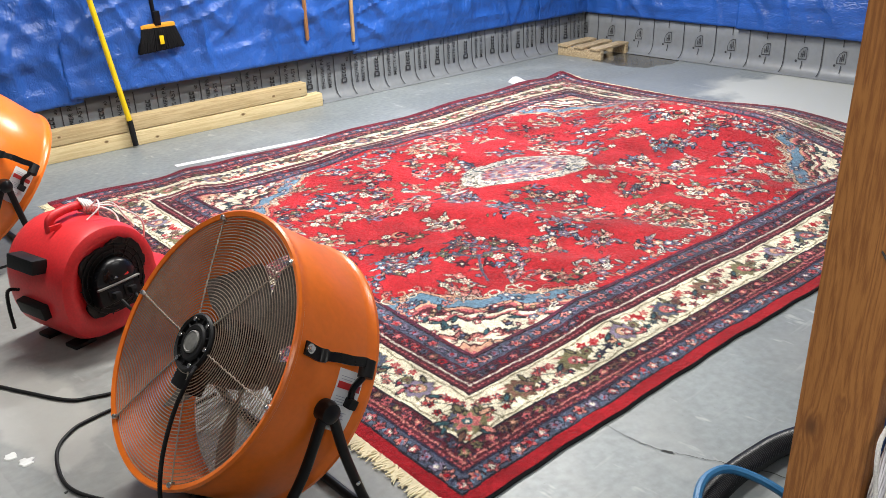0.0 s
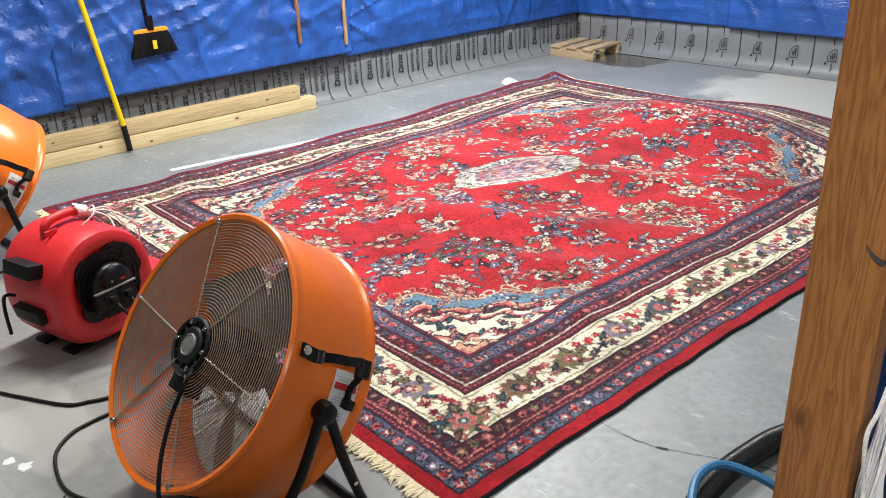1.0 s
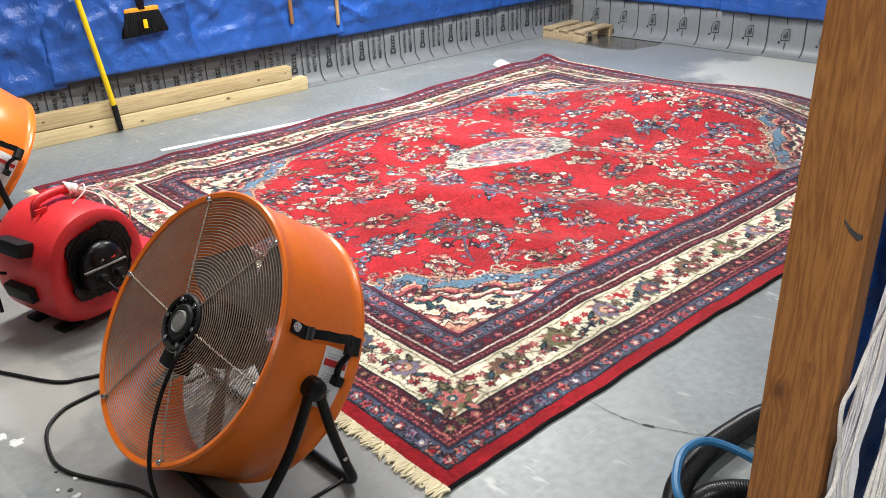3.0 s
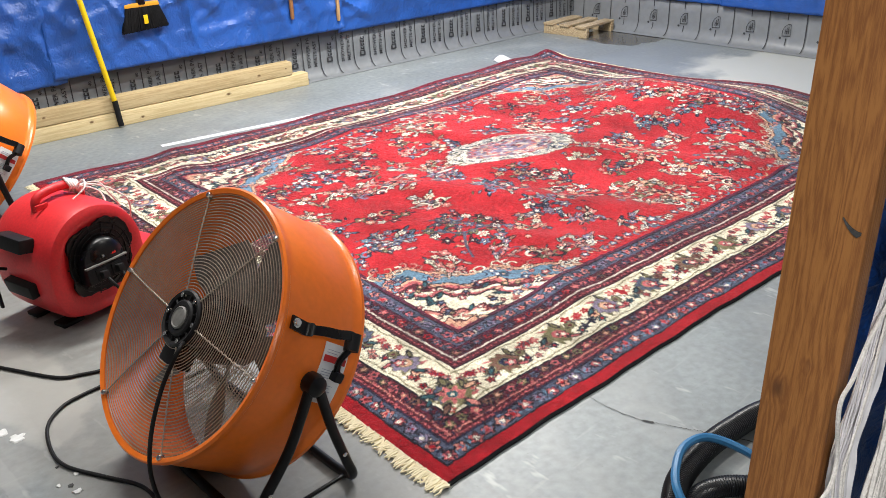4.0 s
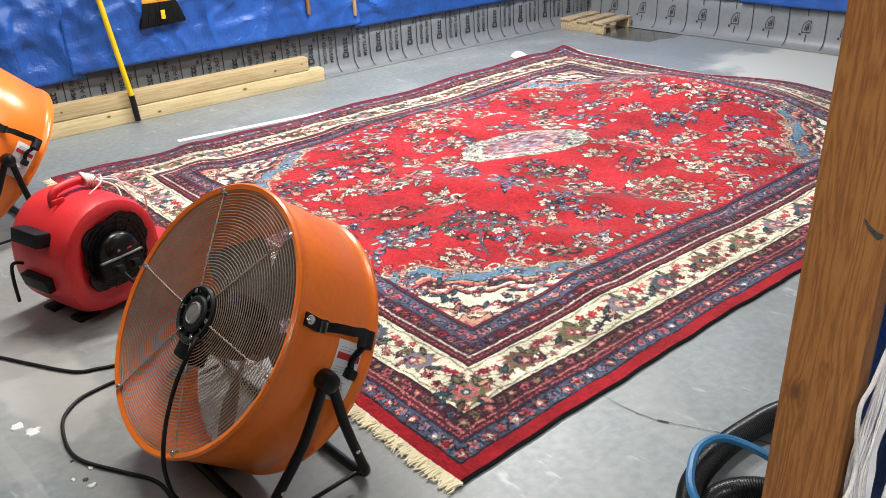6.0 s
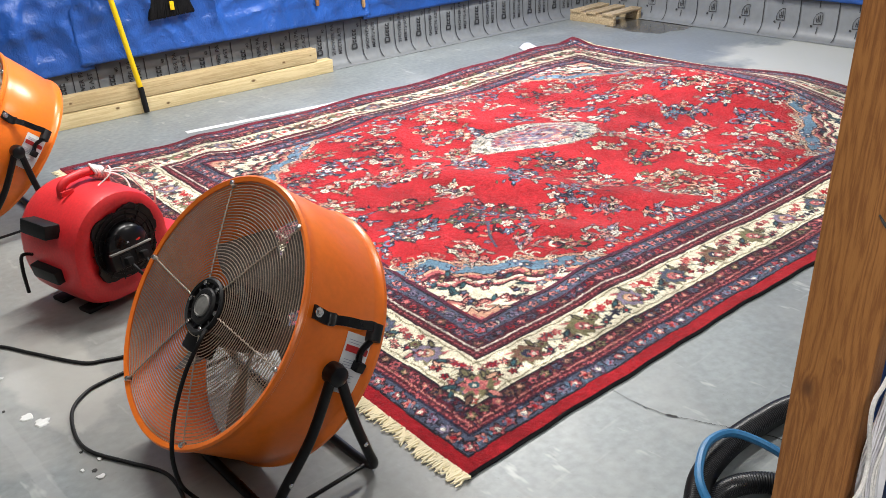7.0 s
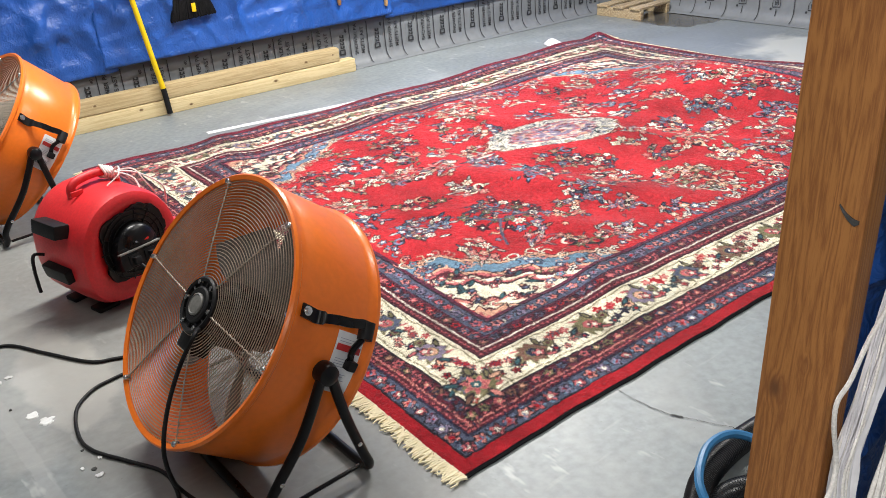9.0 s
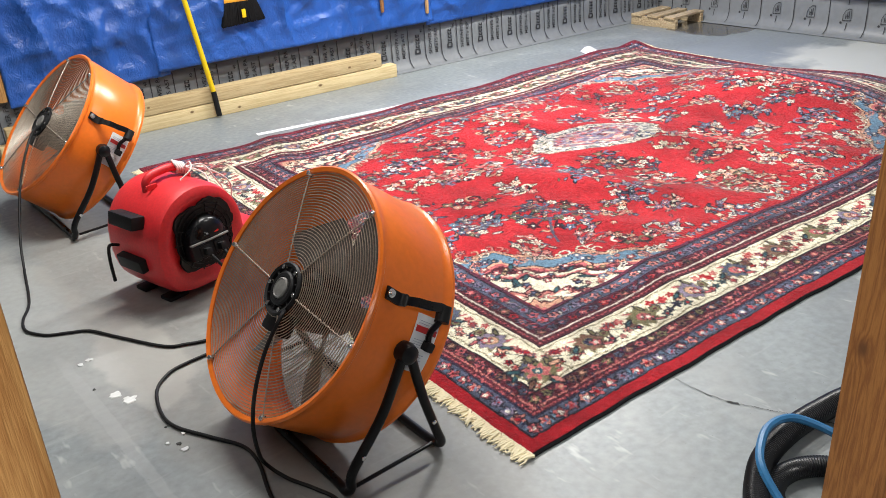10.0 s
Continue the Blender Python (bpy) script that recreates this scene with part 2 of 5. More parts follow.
M_RUBBER = material("black_rubber", (0.008, 0.008, 0.009), rough=0.55, spec=0.28, vary=0.25, scale=12, fine=90, bump=0.1)
M_HOSE = material("black_hose_plastic", (0.011, 0.012, 0.014), rough=0.34, vary=0.3, scale=9, fine=80, bump=0.06)
M_CHROME = material("dull_steel_wire", (0.45, 0.39, 0.315), rough=0.46, metal=0.3, vary=0.15, scale=20, fine=200, bump=0)
M_BLADE = material("dull_blade_metal", (0.15, 0.145, 0.135), rough=0.55, metal=0.2, vary=0.25, scale=9, fine=90, bump=0.1)
M_DULL = material("dusty_grey_metal", (0.24, 0.235, 0.22), rough=0.6, metal=0.2, vary=0.2, scale=12, fine=90, bump=0.1)
M_BOLT = material("bright_steel_bolt", (0.75, 0.75, 0.74), rough=0.22, metal=1.0, vary=0.06, scale=50, fine=300, bump=0)
M_MOTOR = material("dark_motor_casing", (0.014, 0.014, 0.015), rough=0.5, spec=0.28, vary=0.25, scale=12, fine=120, bump=0.1)
M_WHITE = material("white_paper", (0.78, 0.79, 0.80), rough=0.6, vary=0.04, scale=10, fine=80, bump=0.03)
M_REDINK = material("red_ink", (0.55, 0.03, 0.03), rough=0.5, vary=0.05, scale=10, fine=80, bump=0)
M_GREYINK = material("grey_ink", (0.36, 0.38, 0.46), rough=0.5, vary=0.05, scale=10, fine=80, bump=0)
M_YELLOW = material("yellow_fibreglass", (0.85, 0.58, 0.01), rough=0.32, vary=0.05, scale=6, fine=80, bump=0.03)
M_BROOMCAP = material("orange_yellow_plastic", (0.78, 0.36, 0.03), rough=0.4, vary=0.05, scale=6, fine=80, bump=0.03)
M_BRISTLE = material("black_bristles", (0.007, 0.007, 0.008), rough=0.7, spec=0.15, vary=0.5, scale=40, fine=300, bump=0.4, stretch=(1, 1, 0.1))
M_HANDLE = wood("brown_tool_handle", (0.40, 0.19, 0.07), (0.22, 0.09, 0.03), "z")
M_HANDLE2 = wood("pale_tool_handle", (0.60, 0.38, 0.18), (0.42, 0.24, 0.10), "z")
M_ROPE = material("white_cotton_rope", (0.86, 0.83, 0.80), rough=0.85, vary=0.15, scale=40, fine=300, bump=0.4)
M_SHEET = material("milky_plastic_film", (0.72, 0.71, 0.75), rough=0.4, vary=0.12, scale=8, fine=40, bump=0.3)
M_BLUEHOSE = material("blue_rubber_hose", (0.03, 0.16, 0.34), rough=0.38, vary=0.12, scale=10, fine=100, bump=0.05)
M_FRINGE = material("cream_cotton_fringe", (0.95, 0.85, 0.58), rough=0.9, vary=0.05, scale=20, fine=200, bump=0.3)
M_SWITCH = material("red_rocker", (0.75, 0.03, 0.02), rough=0.25, vary=0.05, scale=10, fine=80, bump=0)
M_SPOT = material("white_paint_drip", (0.70, 0.71, 0.70), rough=0.6, vary=0.08, scale=20, fine=90, bump=0.1)
M_CRACK = material("dark_crack", (0.06, 0.06, 0.06), rough=0.9, vary=0.3, scale=30, fine=200, bump=0.1)
M_LAMP = bpy.data.materials.new("lamp_diffuser")
M_LAMP.use_nodes = True
M_LAMP.node_tree.nodes["Principled BSDF"].inputs["Emission Color"].default_value = (1, 0.98, 0.95, 1)
M_LAMP.node_tree.nodes["Principled BSDF"].inputs["Emission Strength"].default_value = 4.0
M_WOOL = wool_material()


# ---- mesh helpers ----
def part(name, bm, mat, parent=None, label="", m=None, smooth=True, **tags):
    if m is not None:
        bmesh.ops.transform(bm, matrix=m, verts=bm.verts)
    bmesh.ops.recalc_face_normals(bm, faces=bm.faces)
    me = bpy.data.meshes.new(name)
    bm.to_mesh(me)
    bm.free()
    me.materials.append(mat)
    if smooth:
        me.shade_smooth()
        me.set_sharp_from_angle(angle=radians(38))
    ob = new(name, me)
    if parent:
        ob.parent = parent
    return tagged(ob, label, **tags)


def thing(name, m, label, category, group="", kind=""):
    ob = new(name)
    ob.empty_display_size = 0.1
    ob.matrix_world = m
    return tagged(ob, label, category, group, kind)


def block(a, b, bevel=0.003, bm=None):
    """A box from corner a to corner b with rounded edges."""
    t = bmesh.new()
    bmesh.ops.create_cube(t, size=1)
    for v in t.verts:
        v.co = [a[i] + (b[i] - a[i]) * (v.co[i] + 0.5) for i in range(3)]
    if bevel:
        bmesh.ops.bevel(t, geom=t.edges[:], offset=bevel, segments=2, affect="EDGES", profile=0.6)
    if bm is None:
        return t
    me = bpy.data.meshes.new("t")
    t.to_mesh(me)
    t.free()
    bm.from_mesh(me)
    bpy.data.meshes.remove(me)
    return bm


def spline(pts, n=8, closed=False):
    """Catmull-Rom curve through the points."""
    P = [Vector(p) for p in pts]
    k = len(P)
    out = []
    for i in range(k if closed else k - 1):
        a, b, c, d = (P[(i + j) % k] if closed else P[min(max(i + j, 0), k - 1)] for j in (-1, 0, 1, 2))
        for s in range(n):
            t = s / n
            out.append(0.5 * (2 * b + (c - a) * t + (2 * a - 5 * b + 4 * c - d) * t * t + (3 * b - a - 3 * c + d) * t ** 3))
    if not closed:
        out.append(P[-1])
    return out


def tube(pts, r, seg=8, closed=False, bm=None):
    """A round tube along the points; r is a radius or one for each point."""
    bm = bm or bmesh.new()
    P = [Vector(p) for p in pts]
    k = len(P)
    R = [r] * k if isinstance(r, (int, float)) else r
    nrm = None
    rings = []
    for i in range(k):
        d = (P[(i + 1) % k] - P[i - 1]) if closed else (P[min(i + 1, k - 1)] - P[max(i - 1, 0)])
        d.normalize()
        if nrm is None:
            nrm = d.orthogonal().normalized()
        nrm = (nrm - d * nrm.dot(d)).normalized()
        q = d.cross(nrm)
        rings.append([bm.verts.new(P[i] + (nrm * math.cos(a) + q * math.sin(a)) * R[i]) for a in (2 * math.pi * j / seg for j in range(seg))])
    for i in range(k if closed else k - 1):
        A, B = rings[i], rings[(i + 1) % k]
        for j in range(seg):
            bm.faces.new((A[j], A[(j + 1) % seg], B[(j + 1) % seg], B[j]))
    if not closed:
        bm.faces.new(rings[0][::-1])
        bm.faces.new(rings[-1])
    return bm


def lathe(profile, seg=64, bm=None, closed=False):
    """Turn a profile of (radius, z) round z."""
    bm = bm or bmesh.new()
    rings = [[bm.verts.new((r * math.cos(2 * math.pi * j / seg), r * math.sin(2 * math.pi * j / seg), z)) for j in range(seg)] for r, z in profile]
    n = len(rings)
    for i in range(n if closed else n - 1):
        A, B = rings[i], rings[(i + 1) % n]
        for j in range(seg):
            bm.faces.new((A[j], A[(j + 1) % seg], B[(j + 1) % seg], B[j]))
    if not closed:
        for ring in (rings[0][::-1], rings[-1]):
            bm.faces.new(ring)
    return bm


def link_part(name, me, parent, m):
    """Another object on a mesh that is already there."""
    ob = new(name, me)
    ob.parent = parent
    ob.matrix_local = m
    return ob


# ---- the setting ----
WALL_N = pose(0, 3.866, 0, 0, 0, -3.43)     # north wall line: local x along it, local -y into the room
WALL_E = pose(4.985, 3.60, 0, 0, 0, -90)    # east wall line
tagged(part("floor", block((-4.2, -4.2, -0.15), (5.3, 4.5, 0), 0), M_FLOOR), "worn grey concrete floor with scuffs, stains and a crack", "floor", kind="structure")
# the ceiling and the west and south walls are unseen, added to close the room
tagged(part("ceiling", block((-4.2, -4.2, CEIL), (5.3, 4.5, CEIL + 0.12), 0), M_PLASTER), "plain grey ceiling out of view, closing the room", "ceiling", kind="structure")
tagged(part("wall_north", block((-4.3, 0.012, 0), (5.4, 0.16, CEIL), 0), M_PLASTER, m=WALL_N), "wall behind the blue tarpaulins", "wall", kind="structure")
tagged(part("wall_east", block((-0.4, 0.012, 0), (8.0, 0.16, CEIL), 0), M_PLASTER, m=WALL_E), "wall behind the blue tarpaulins", "wall", kind="structure")
tagged(part("unseen_wall_west", block((-4.2, -4.2, 0), (-4.05, 4.4, CEIL), 0), M_PLASTER), "plain grey wall added out of view to close the room", "wall", kind="structure")
tagged(part("unseen_wall_south", block((-4.05, -4.2, 0), (5.2, -4.05, CEIL), 0), M_PLASTER), "plain grey wall added out of view to close the room", "wall", kind="structure")


def sheet_grid(nx, nz, f):
    """A sheet of (nx+1) x (nz+1) points from f(i/nx, j/nz)."""
    bm = bmesh.new()
    V = [[bm.verts.new(f(i / nx, j / nz)) for j in range(nz + 1)] for i in range(nx + 1)]
    for i in range(nx):
        for j in range(nz):
            bm.faces.new((V[i][j], V[i + 1][j], V[i + 1][j + 1], V[i][j + 1]))
    return bm


# long straight tension folds: slope, offset, height
LINES = [[(0.5, 0.55, 0.012), (0.62, 0.75, 0.009), (-0.4, 0.3, 0.010)], [(0.35, 0.45, 0.014), (-0.5, 0.20, 0.010), (0.9, 0.9, 0.008)], [(0.55, 0.60, 0.014), (0.45, 0.42, 0.010), (-0.35, 1.0, 0.012), (-0.6, 1.2, 0.010)], [(-0.5, 0.9, 0.012), (0.4, 1.3, 0.012), (0.7, 0.7, 0.010)]]


def tarp(m, x0, x1, z0, z1, off, seed, label, slant=0.0, z0b=None):
    """A hanging tarpaulin with creases, sagging folds and a turned-up hem."""
    z0b = z0 if z0b is None else z0b
    nx, nz = max(12, int((x1 - x0) / 0.016)), int((z1 - z0) / 0.018)

    def f(a, b):
        x = x0 + (x1 - x0) * a + slant * b * (1 if a > 0.5 else 0) * a
        z = (z0 + (z0b - z0) * a) * (1 - b) + z1 * b
        p = Vector((x * 1.0 + seed * 7.1, z * 0.8, seed))
        d = 0.026 * noise.noise(p * 1.1) + 0.010 * noise.noise(p * 3.1)
        q = Vector((x * 2.2 + z * 1.4 + seed, z * 1.1 - x * 0.7, seed * 3))
        ridge = 1 - abs(noise.noise(q * 1.7))
        d += 0.045 * max(0, ridge - 0.80) / 0.2 * (0.5 + 0.5 * noise.noise(p * 2))
        ridge = 1 - abs(noise.noise(Vector((x * 1.1 - z * 2.6 + seed, z * 2.0, seed * 5)) * 2.1))
        d += 0.016 * max(0, ridge - 0.78) / 0.22
        ridge = 1 - abs(noise.noise(Vector((x * 3.0 + z * 2.2, z * 3.4 - x, seed * 2)) * 2.4))
        d += 0.0035 * max(0, ridge - 0.6) / 0.4
        d = max(0.0, d + 0.012)
        hem = max(0.008 if z < z0 + 0.12 else 0.0, (0.034 if seed in (1, 2) else 0.014) * (1 - (z - z0) / 0.17))
        for a_, c_, s_ in LINES[seed % 4]:
            t = x * math.cos(a_) + z * math.sin(a_) - c_ - x0
            d += 1.5 * s_ * math.exp(-(t / 0.020) ** 2)
        if seed == 1:
            d += 0.030 * (0.5 + 0.5 * math.sin(x * 21 + 1.2 * math.sin(z * 2.3))) ** 3
        d += 0.004 * math.exp(-((((x + seed * 0.13) % 0.46) - 0.23) / 0.013) ** 2) + 0.004 * math.exp(-((((z + seed * 0.07) % 0.40) - 0.20) / 0.013) ** 2)
        return Vector((x, -off - d * min(1, 0.25 + (z - z0) * 3) - hem, z))

    bm = sheet_grid(nx, nz, f)
    ob = part("tarpaulin", bm, M_TARP, m=m)
    so = ob.modifiers.new("thickness", "SOLIDIFY")
    so.thickness = 0.0015
    return tagged(ob, label, "tarpaulin", "tarpaulins on the walls")


TOP = CEIL - 0.01
tarp(WALL_N, -0.20, 0.70, 0.262, TOP, 0.008, 1, "creased blue plastic tarpaulin hanging on the wall", z0b=0.285)
tarp(WALL_N, 0.62, 2.59, 0.315, TOP, 0.040, 2, "creased blue plastic tarpaulin with a folded lower hem")
tarp(WALL_N, 2.56, 4.42, 0.282, TOP, 0.012, 3, "creased blue plastic tarpaulin hanging above the grey liner")
tarp(WALL_N, 4.38, 5.03, 0.286, TOP, 0.030, 4, "narrow blue plastic tarpaulin reaching into the corner")
tarp(WALL_E, 0.06, 1.55, 0.284, TOP, 0.012, 5, "creased blue plastic tarpaulin hanging above the grey liner")
tarp(WALL_E, 1.48, 4.6, 0.281, TOP, 0.032, 6, "creased blue plastic tarpaulin hanging above the grey liner")


# grey liner along the foot of the walls, sweeping out on to the floor
def liner_profile(n=9):
    pr = [(-0.004, 0.33), (-0.005, 0.2), (-0.008, 0.10)]
    for i in range(1, n + 1):
        a = math.pi / 2 * i / n
        pr.append((-0.008 - 0.075 * (1 - math.cos(a)), 0.10 - 0.0955 * math.sin(a)))
    pr.append((-0.115, 0.0035))
    return pr


def liner(name, m, x0, x1, label):
    pr = liner_profile()
    n = int((x1 - x0) / 0.05)

    def f(a, b):
        k = b * (len(pr) - 1)
        i = min(int(k), len(pr) - 2)
        y, z = pr[i][0] + (pr[i + 1][0] - pr[i][0]) * (k - i), pr[i][1] + (pr[i + 1][1] - pr[i][1]) * (k - i)
        x = x0 + (x1 - x0) * a
        w = 0.006 * noise.noise(Vector((x * 2.3, z * 3, 9.0)))
        return Vector((x, y - max(0, w) * (1 if z > 0.01 else 0.0), z))

    bm = sheet_grid(n, len(pr) - 1, f)
    ob = part(name, bm, M_LINER)
    ob.matrix_world = m
    so = ob.modifiers.new("thickness", "SOLIDIFY")
    so.thickness, so.offset = 0.0015, 1
    return tagged(ob, label, "wall liner", kind="structure")


liner_n = liner("liner_north", WALL_N, -4.2, 5.02, "grey vinyl liner with printed lines and marks along the wall foot")
liner_e = liner("liner_east", WALL_E, 0.05, 6.5, "grey vinyl liner with printed lines and marks along the wall foot")


def strip_mesh(name, ranges, half):
    """A printed stroke that follows the liner's curve over the given stretches of its height."""
    bm = bmesh.new()
    pr = liner_profile()
    dense = []
    for i in range(len(pr) - 1):
        for s in range(6):
            t = s / 6
            dense.append((pr[i][0] + (pr[i + 1][0] - pr[i][0]) * t, pr[i][1] + (pr[i + 1][1] - pr[i][1]) * t))
    for lo, hi in ranges:
        run = [p for p in dense if lo <= p[1] <= hi]
        prev = None
        for y, z in run:
            pair = [bm.verts.new((sx * half, y - 0.0075 if z > 0.06 else y - 0.005, z + (0.0045 if z < 0.06 else 0))) for sx in (-1, 1)]
            if prev:
                bm.faces.new((prev[0], prev[1], pair[1], pair[0]))
            prev = pair
    me = bpy.data.meshes.new(name)
    bm.to_mesh(me)
    bm.free()
    me.materials.append(M_INK)
    return me


ME_LINE = strip_mesh("printed_line", ((0.006, 0.30),), 0.0033)
ME_BROKEN = strip_mesh("printed_broken_line", ((0.215, 0.30), (0.04, 0.095)), 0.0033)


def flat_mesh(name, rects, mat=M_INK, y=-0.0145):
    """Flat printed bars: (x0, z0, x1, z1)."""
    bm = bmesh.new()
    for x0, z0, x1, z1 in rects:
        bm.faces.new([bm.verts.new(p) for p in ((x0, y, z0), (x1, y, z0), (x1, y, z1), (x0, y, z1))])
    me = bpy.data.meshes.new(name)
    bm.to_mesh(me)
    bm.free()
    me.materials.append(mat)
    return me


def text_mesh(name, body, size, mat):
    cu = bpy.data.curves.new(name, "FONT")
    cu.body, cu.size, cu.space_character = body, size, 1.05
    cu.offset = 0.0006
    ob = new(name, cu)
    me = bpy.data.meshes.new_from_object(ob.evaluated_get(bpy.context.evaluated_depsgraph_get()))
    bpy.data.objects.remove(ob)
    me.materials.clear()
    me.materials.append(mat)
    return me


# maker's mark as a plain upright shape of blocks inside an outline
MARK = [(-0.026, 0.112, 0.022, 0.122), (-0.026, 0.122, -0.014, 0.142), (0.010, 0.122, 0.022, 0.142), (-0.022, 0.142, 0.018, 0.150)]
for i, z in enumerate((0.156, 0.180, 0.204, 0.228)):
    MARK += [(-0.016, z, 0.016, z + 0.007), (-0.016, z + 0.007, -0.006, z + 0.018), (0.006, z + 0.004 * (i % 2), 0.016, z + 0.018)]
ME_MARK = flat_mesh("printed_mark", MARK)
ME_TEXT1 = text_mesh("printed_words", "SHOWER PA", 0.036, M_INK)
ME_TEXT2 = text_mesh("printed_words", "MEETS AST", 0.036, M_INK)
ME_FORTY = text_mesh("printed_number", "40", 0.026, M_INK)
for k in range(-26, 19):
    x = 2.409 + 0.141 * k
    if not -0.5 < x < 4.98:
        continue
    link_part("printed_line", ME_LINE, liner_n, Matrix.Translation((x, 0, 0)))
    if k % 2 == 0:
        link_part("printed_mark", ME_MARK, liner_n, Matrix.Translation((x + 0.078, 0, -0.022)))
        link_part("printed_number", ME_FORTY, liner_n, pose(x + 0.12, -0.0145, 0.235, 90, 0, 0) @ pose(0, 0, 0, 0, 0, 90))
    else:
        link_part("printed_words", ME_TEXT1, liner_n, pose(x + 0.058, -0.0145, 0.075, 90, 0, 0) @ pose(0, 0, 0, 0, 0, 90))
        link_part("printed_words", ME_TEXT2, liner_n, pose(x + 0.110, -0.0145, 0.075, 90, 0, 0) @ pose(0, 0, 0, 0, 0, 90))


def seal_mesh():
    """Certification mark: a rounded outline shape with bars and a dot."""
    bm = bmesh.new()
    y = -0.0145
    pts = [(-0.034, 0.100), (0.030, 0.104), (0.030, 0.190), (0.006, 0.190), (-0.018, 0.172), (-0.034, 0.140)]
    k = len(pts)
    cx, cz = 0.0, 0.145
    inner = [(cx + (x - cx) * 0.87, cz + (z - cz) * 0.87) for x, z in pts]
    A = [bm.verts.new((x, y, z)) for x, z in pts]
    B = [bm.verts.new((x, y, z)) for x, z in inner]
    for i in range(k):
        bm.faces.new((A[i], A[(i + 1) % k], B[(i + 1) % k], B[i]))
    for x0, z0, x1, z1 in ((-0.014, 0.118, -0.008, 0.150), (-0.002, 0.118, 0.004, 0.165), (0.010, 0.122, 0.016, 0.172), (-0.014, 0.134, 0.016, 0.139)):
        bm.faces.new([bm.verts.new(p) for p in ((x0, y, z0), (x1, y, z0), (x1, y, z1), (x0, y, z1))])
    c = [bm.verts.new((-0.045 + 0.009 * math.cos(a), y, 0.088 + 0.009 * math.sin(a))) for a in (i * math.pi / 5 for i in range(10))]
    bm.faces.new(c)
    me = bpy.data.meshes.new("printed_seal")
    bm.to_mesh(me)
    bm.free()
    me.materials.append(M_INK)
    return me


ME_SEAL = seal_mesh()
for k in range(-1, 26):
    x = 0.191 + 0.139 * k
    if k % 2 == 0:
        link_part("printed_line", ME_LINE, liner_e, Matrix.Translation((x, 0, 0)))
    else:
        link_part("printed_broken_line", ME_BROKEN, liner_e, Matrix.Translation((x, 0, 0)))
        link_part("printed_seal", ME_SEAL, liner_e, Matrix.Translation((x, 0, 0.005)))

# stud wall that the camera looks through
LEAN = Matrix(((1, 0, 0.042, -0.0273), (0, 1, 0, 0), (0, 0, 1, 0), (0, 0, 0, 1)))    # the stud stands a little out of plumb
tagged(part("door_stud", block((-0.2, -0.902, 0), (-0.162, -0.813, CEIL), 0.003), M_STUD, m=LEAN), "knotty brown fir stud beside the opening", "stud")
tagged(part("door_stud", block((-1.186, -0.91, 0), (-1.148, -0.821, CEIL), 0.003), M_STUD2), "golden brown fir stud beside the opening", "stud")
tagged(part("wall_partition_east", block((0.08, -0.80, 0), (4.95, -0.755, CEIL), 0), M_PLASTER), "partition wall behind a dark blue tarpaulin", "wall", kind="structure")
tagged(part("wall_partition_west", block((-4.05, -0.89, 0), (-1.19, -0.84, CEIL), 0), M_PLASTER), "partition wall", "wall", kind="structure")
tarp(Matrix.Identity(4), -0.098, 1.6, 0.02, TOP, 0.805, 8, "dark blue tarpaulin hung on the partition beside the stud")
nail = bmesh.new()
for i in range(7):
    t = i / 6
    top = 1.003 + 0.013 * t * t
    nail.verts.new((-0.2022, -0.896 + 0.022 * t, top))
    nail.verts.new((-0.2022, -0.896 + 0.022 * t, top - 0.0012 - 0.0065 * (1 - t) ** 0.7 * min(1, t * 5 + 0.35)))
nail.verts.ensure_lookup_table()
for i in range(6):
    nail.faces.new((nail.verts[2 * i], nail.verts[2 * i + 1], nail.verts[2 * i + 3], nail.verts[2 * i + 2]))
ex = bmesh.ops.extrude_face_region(nail, geom=nail.faces[:])
for v in ex["geom"]:
    if isinstance(v, bmesh.types.BMVert):
        v.co.x += 0.0025
tagged(part("gouge_mark", nail, M_CRACK, m=LEAN, smooth=False), "small dark curved gouge in the stud", "mark")

# wooden stud on the wall's far end
tagged(part("wall_stud", block((-0.30, -0.045, 0.30), (-0.205, -0.006, CEIL), 0.003), M_STUD2, m=WALL_N), "pale wooden stud at the tarpaulin's end", "stud")


# housings and glowing diffusers for the unseen ceiling lamps
for x, y, w, d, e, a in LAMPS:
    t = thing("unseen_ceiling_light", pose(x, y, CEIL, 0, 0, a), "unseen white ceiling light with a bright diffuser, added to light the room", "ceiling light", "ceiling lights")
    part("housing", block((-w / 2 - 0.02, -d / 2 - 0.02, -0.075), (w / 2 + 0.02, d / 2 + 0.02, 0.0), 0.01), M_WHITE, t)
    part("diffuser", block((-w / 2, -d / 2, -0.095), (w / 2, d / 2, -0.076), 0.006), M_LAMP, t)


# crack and paint drips on the slab
def ribbon(pts, widths, z):
    bm = bmesh.new()
    prev = None
    for i, p in enumerate(pts):
        d = (Vector(pts[min(i + 1, len(pts) - 1)]) - Vector(pts[max(i - 1, 0)])).normalized()
        n = Vector((-d.y, d.x, 0)) * widths[i]
        pair = [bm.verts.new((p[0] + s * n.x, p[1] + s * n.y, z)) for s in (-1, 1)]
        if prev:
            bm.faces.new((prev[0], prev[1], pair[1], pair[0]))
        prev = pair
    return bm


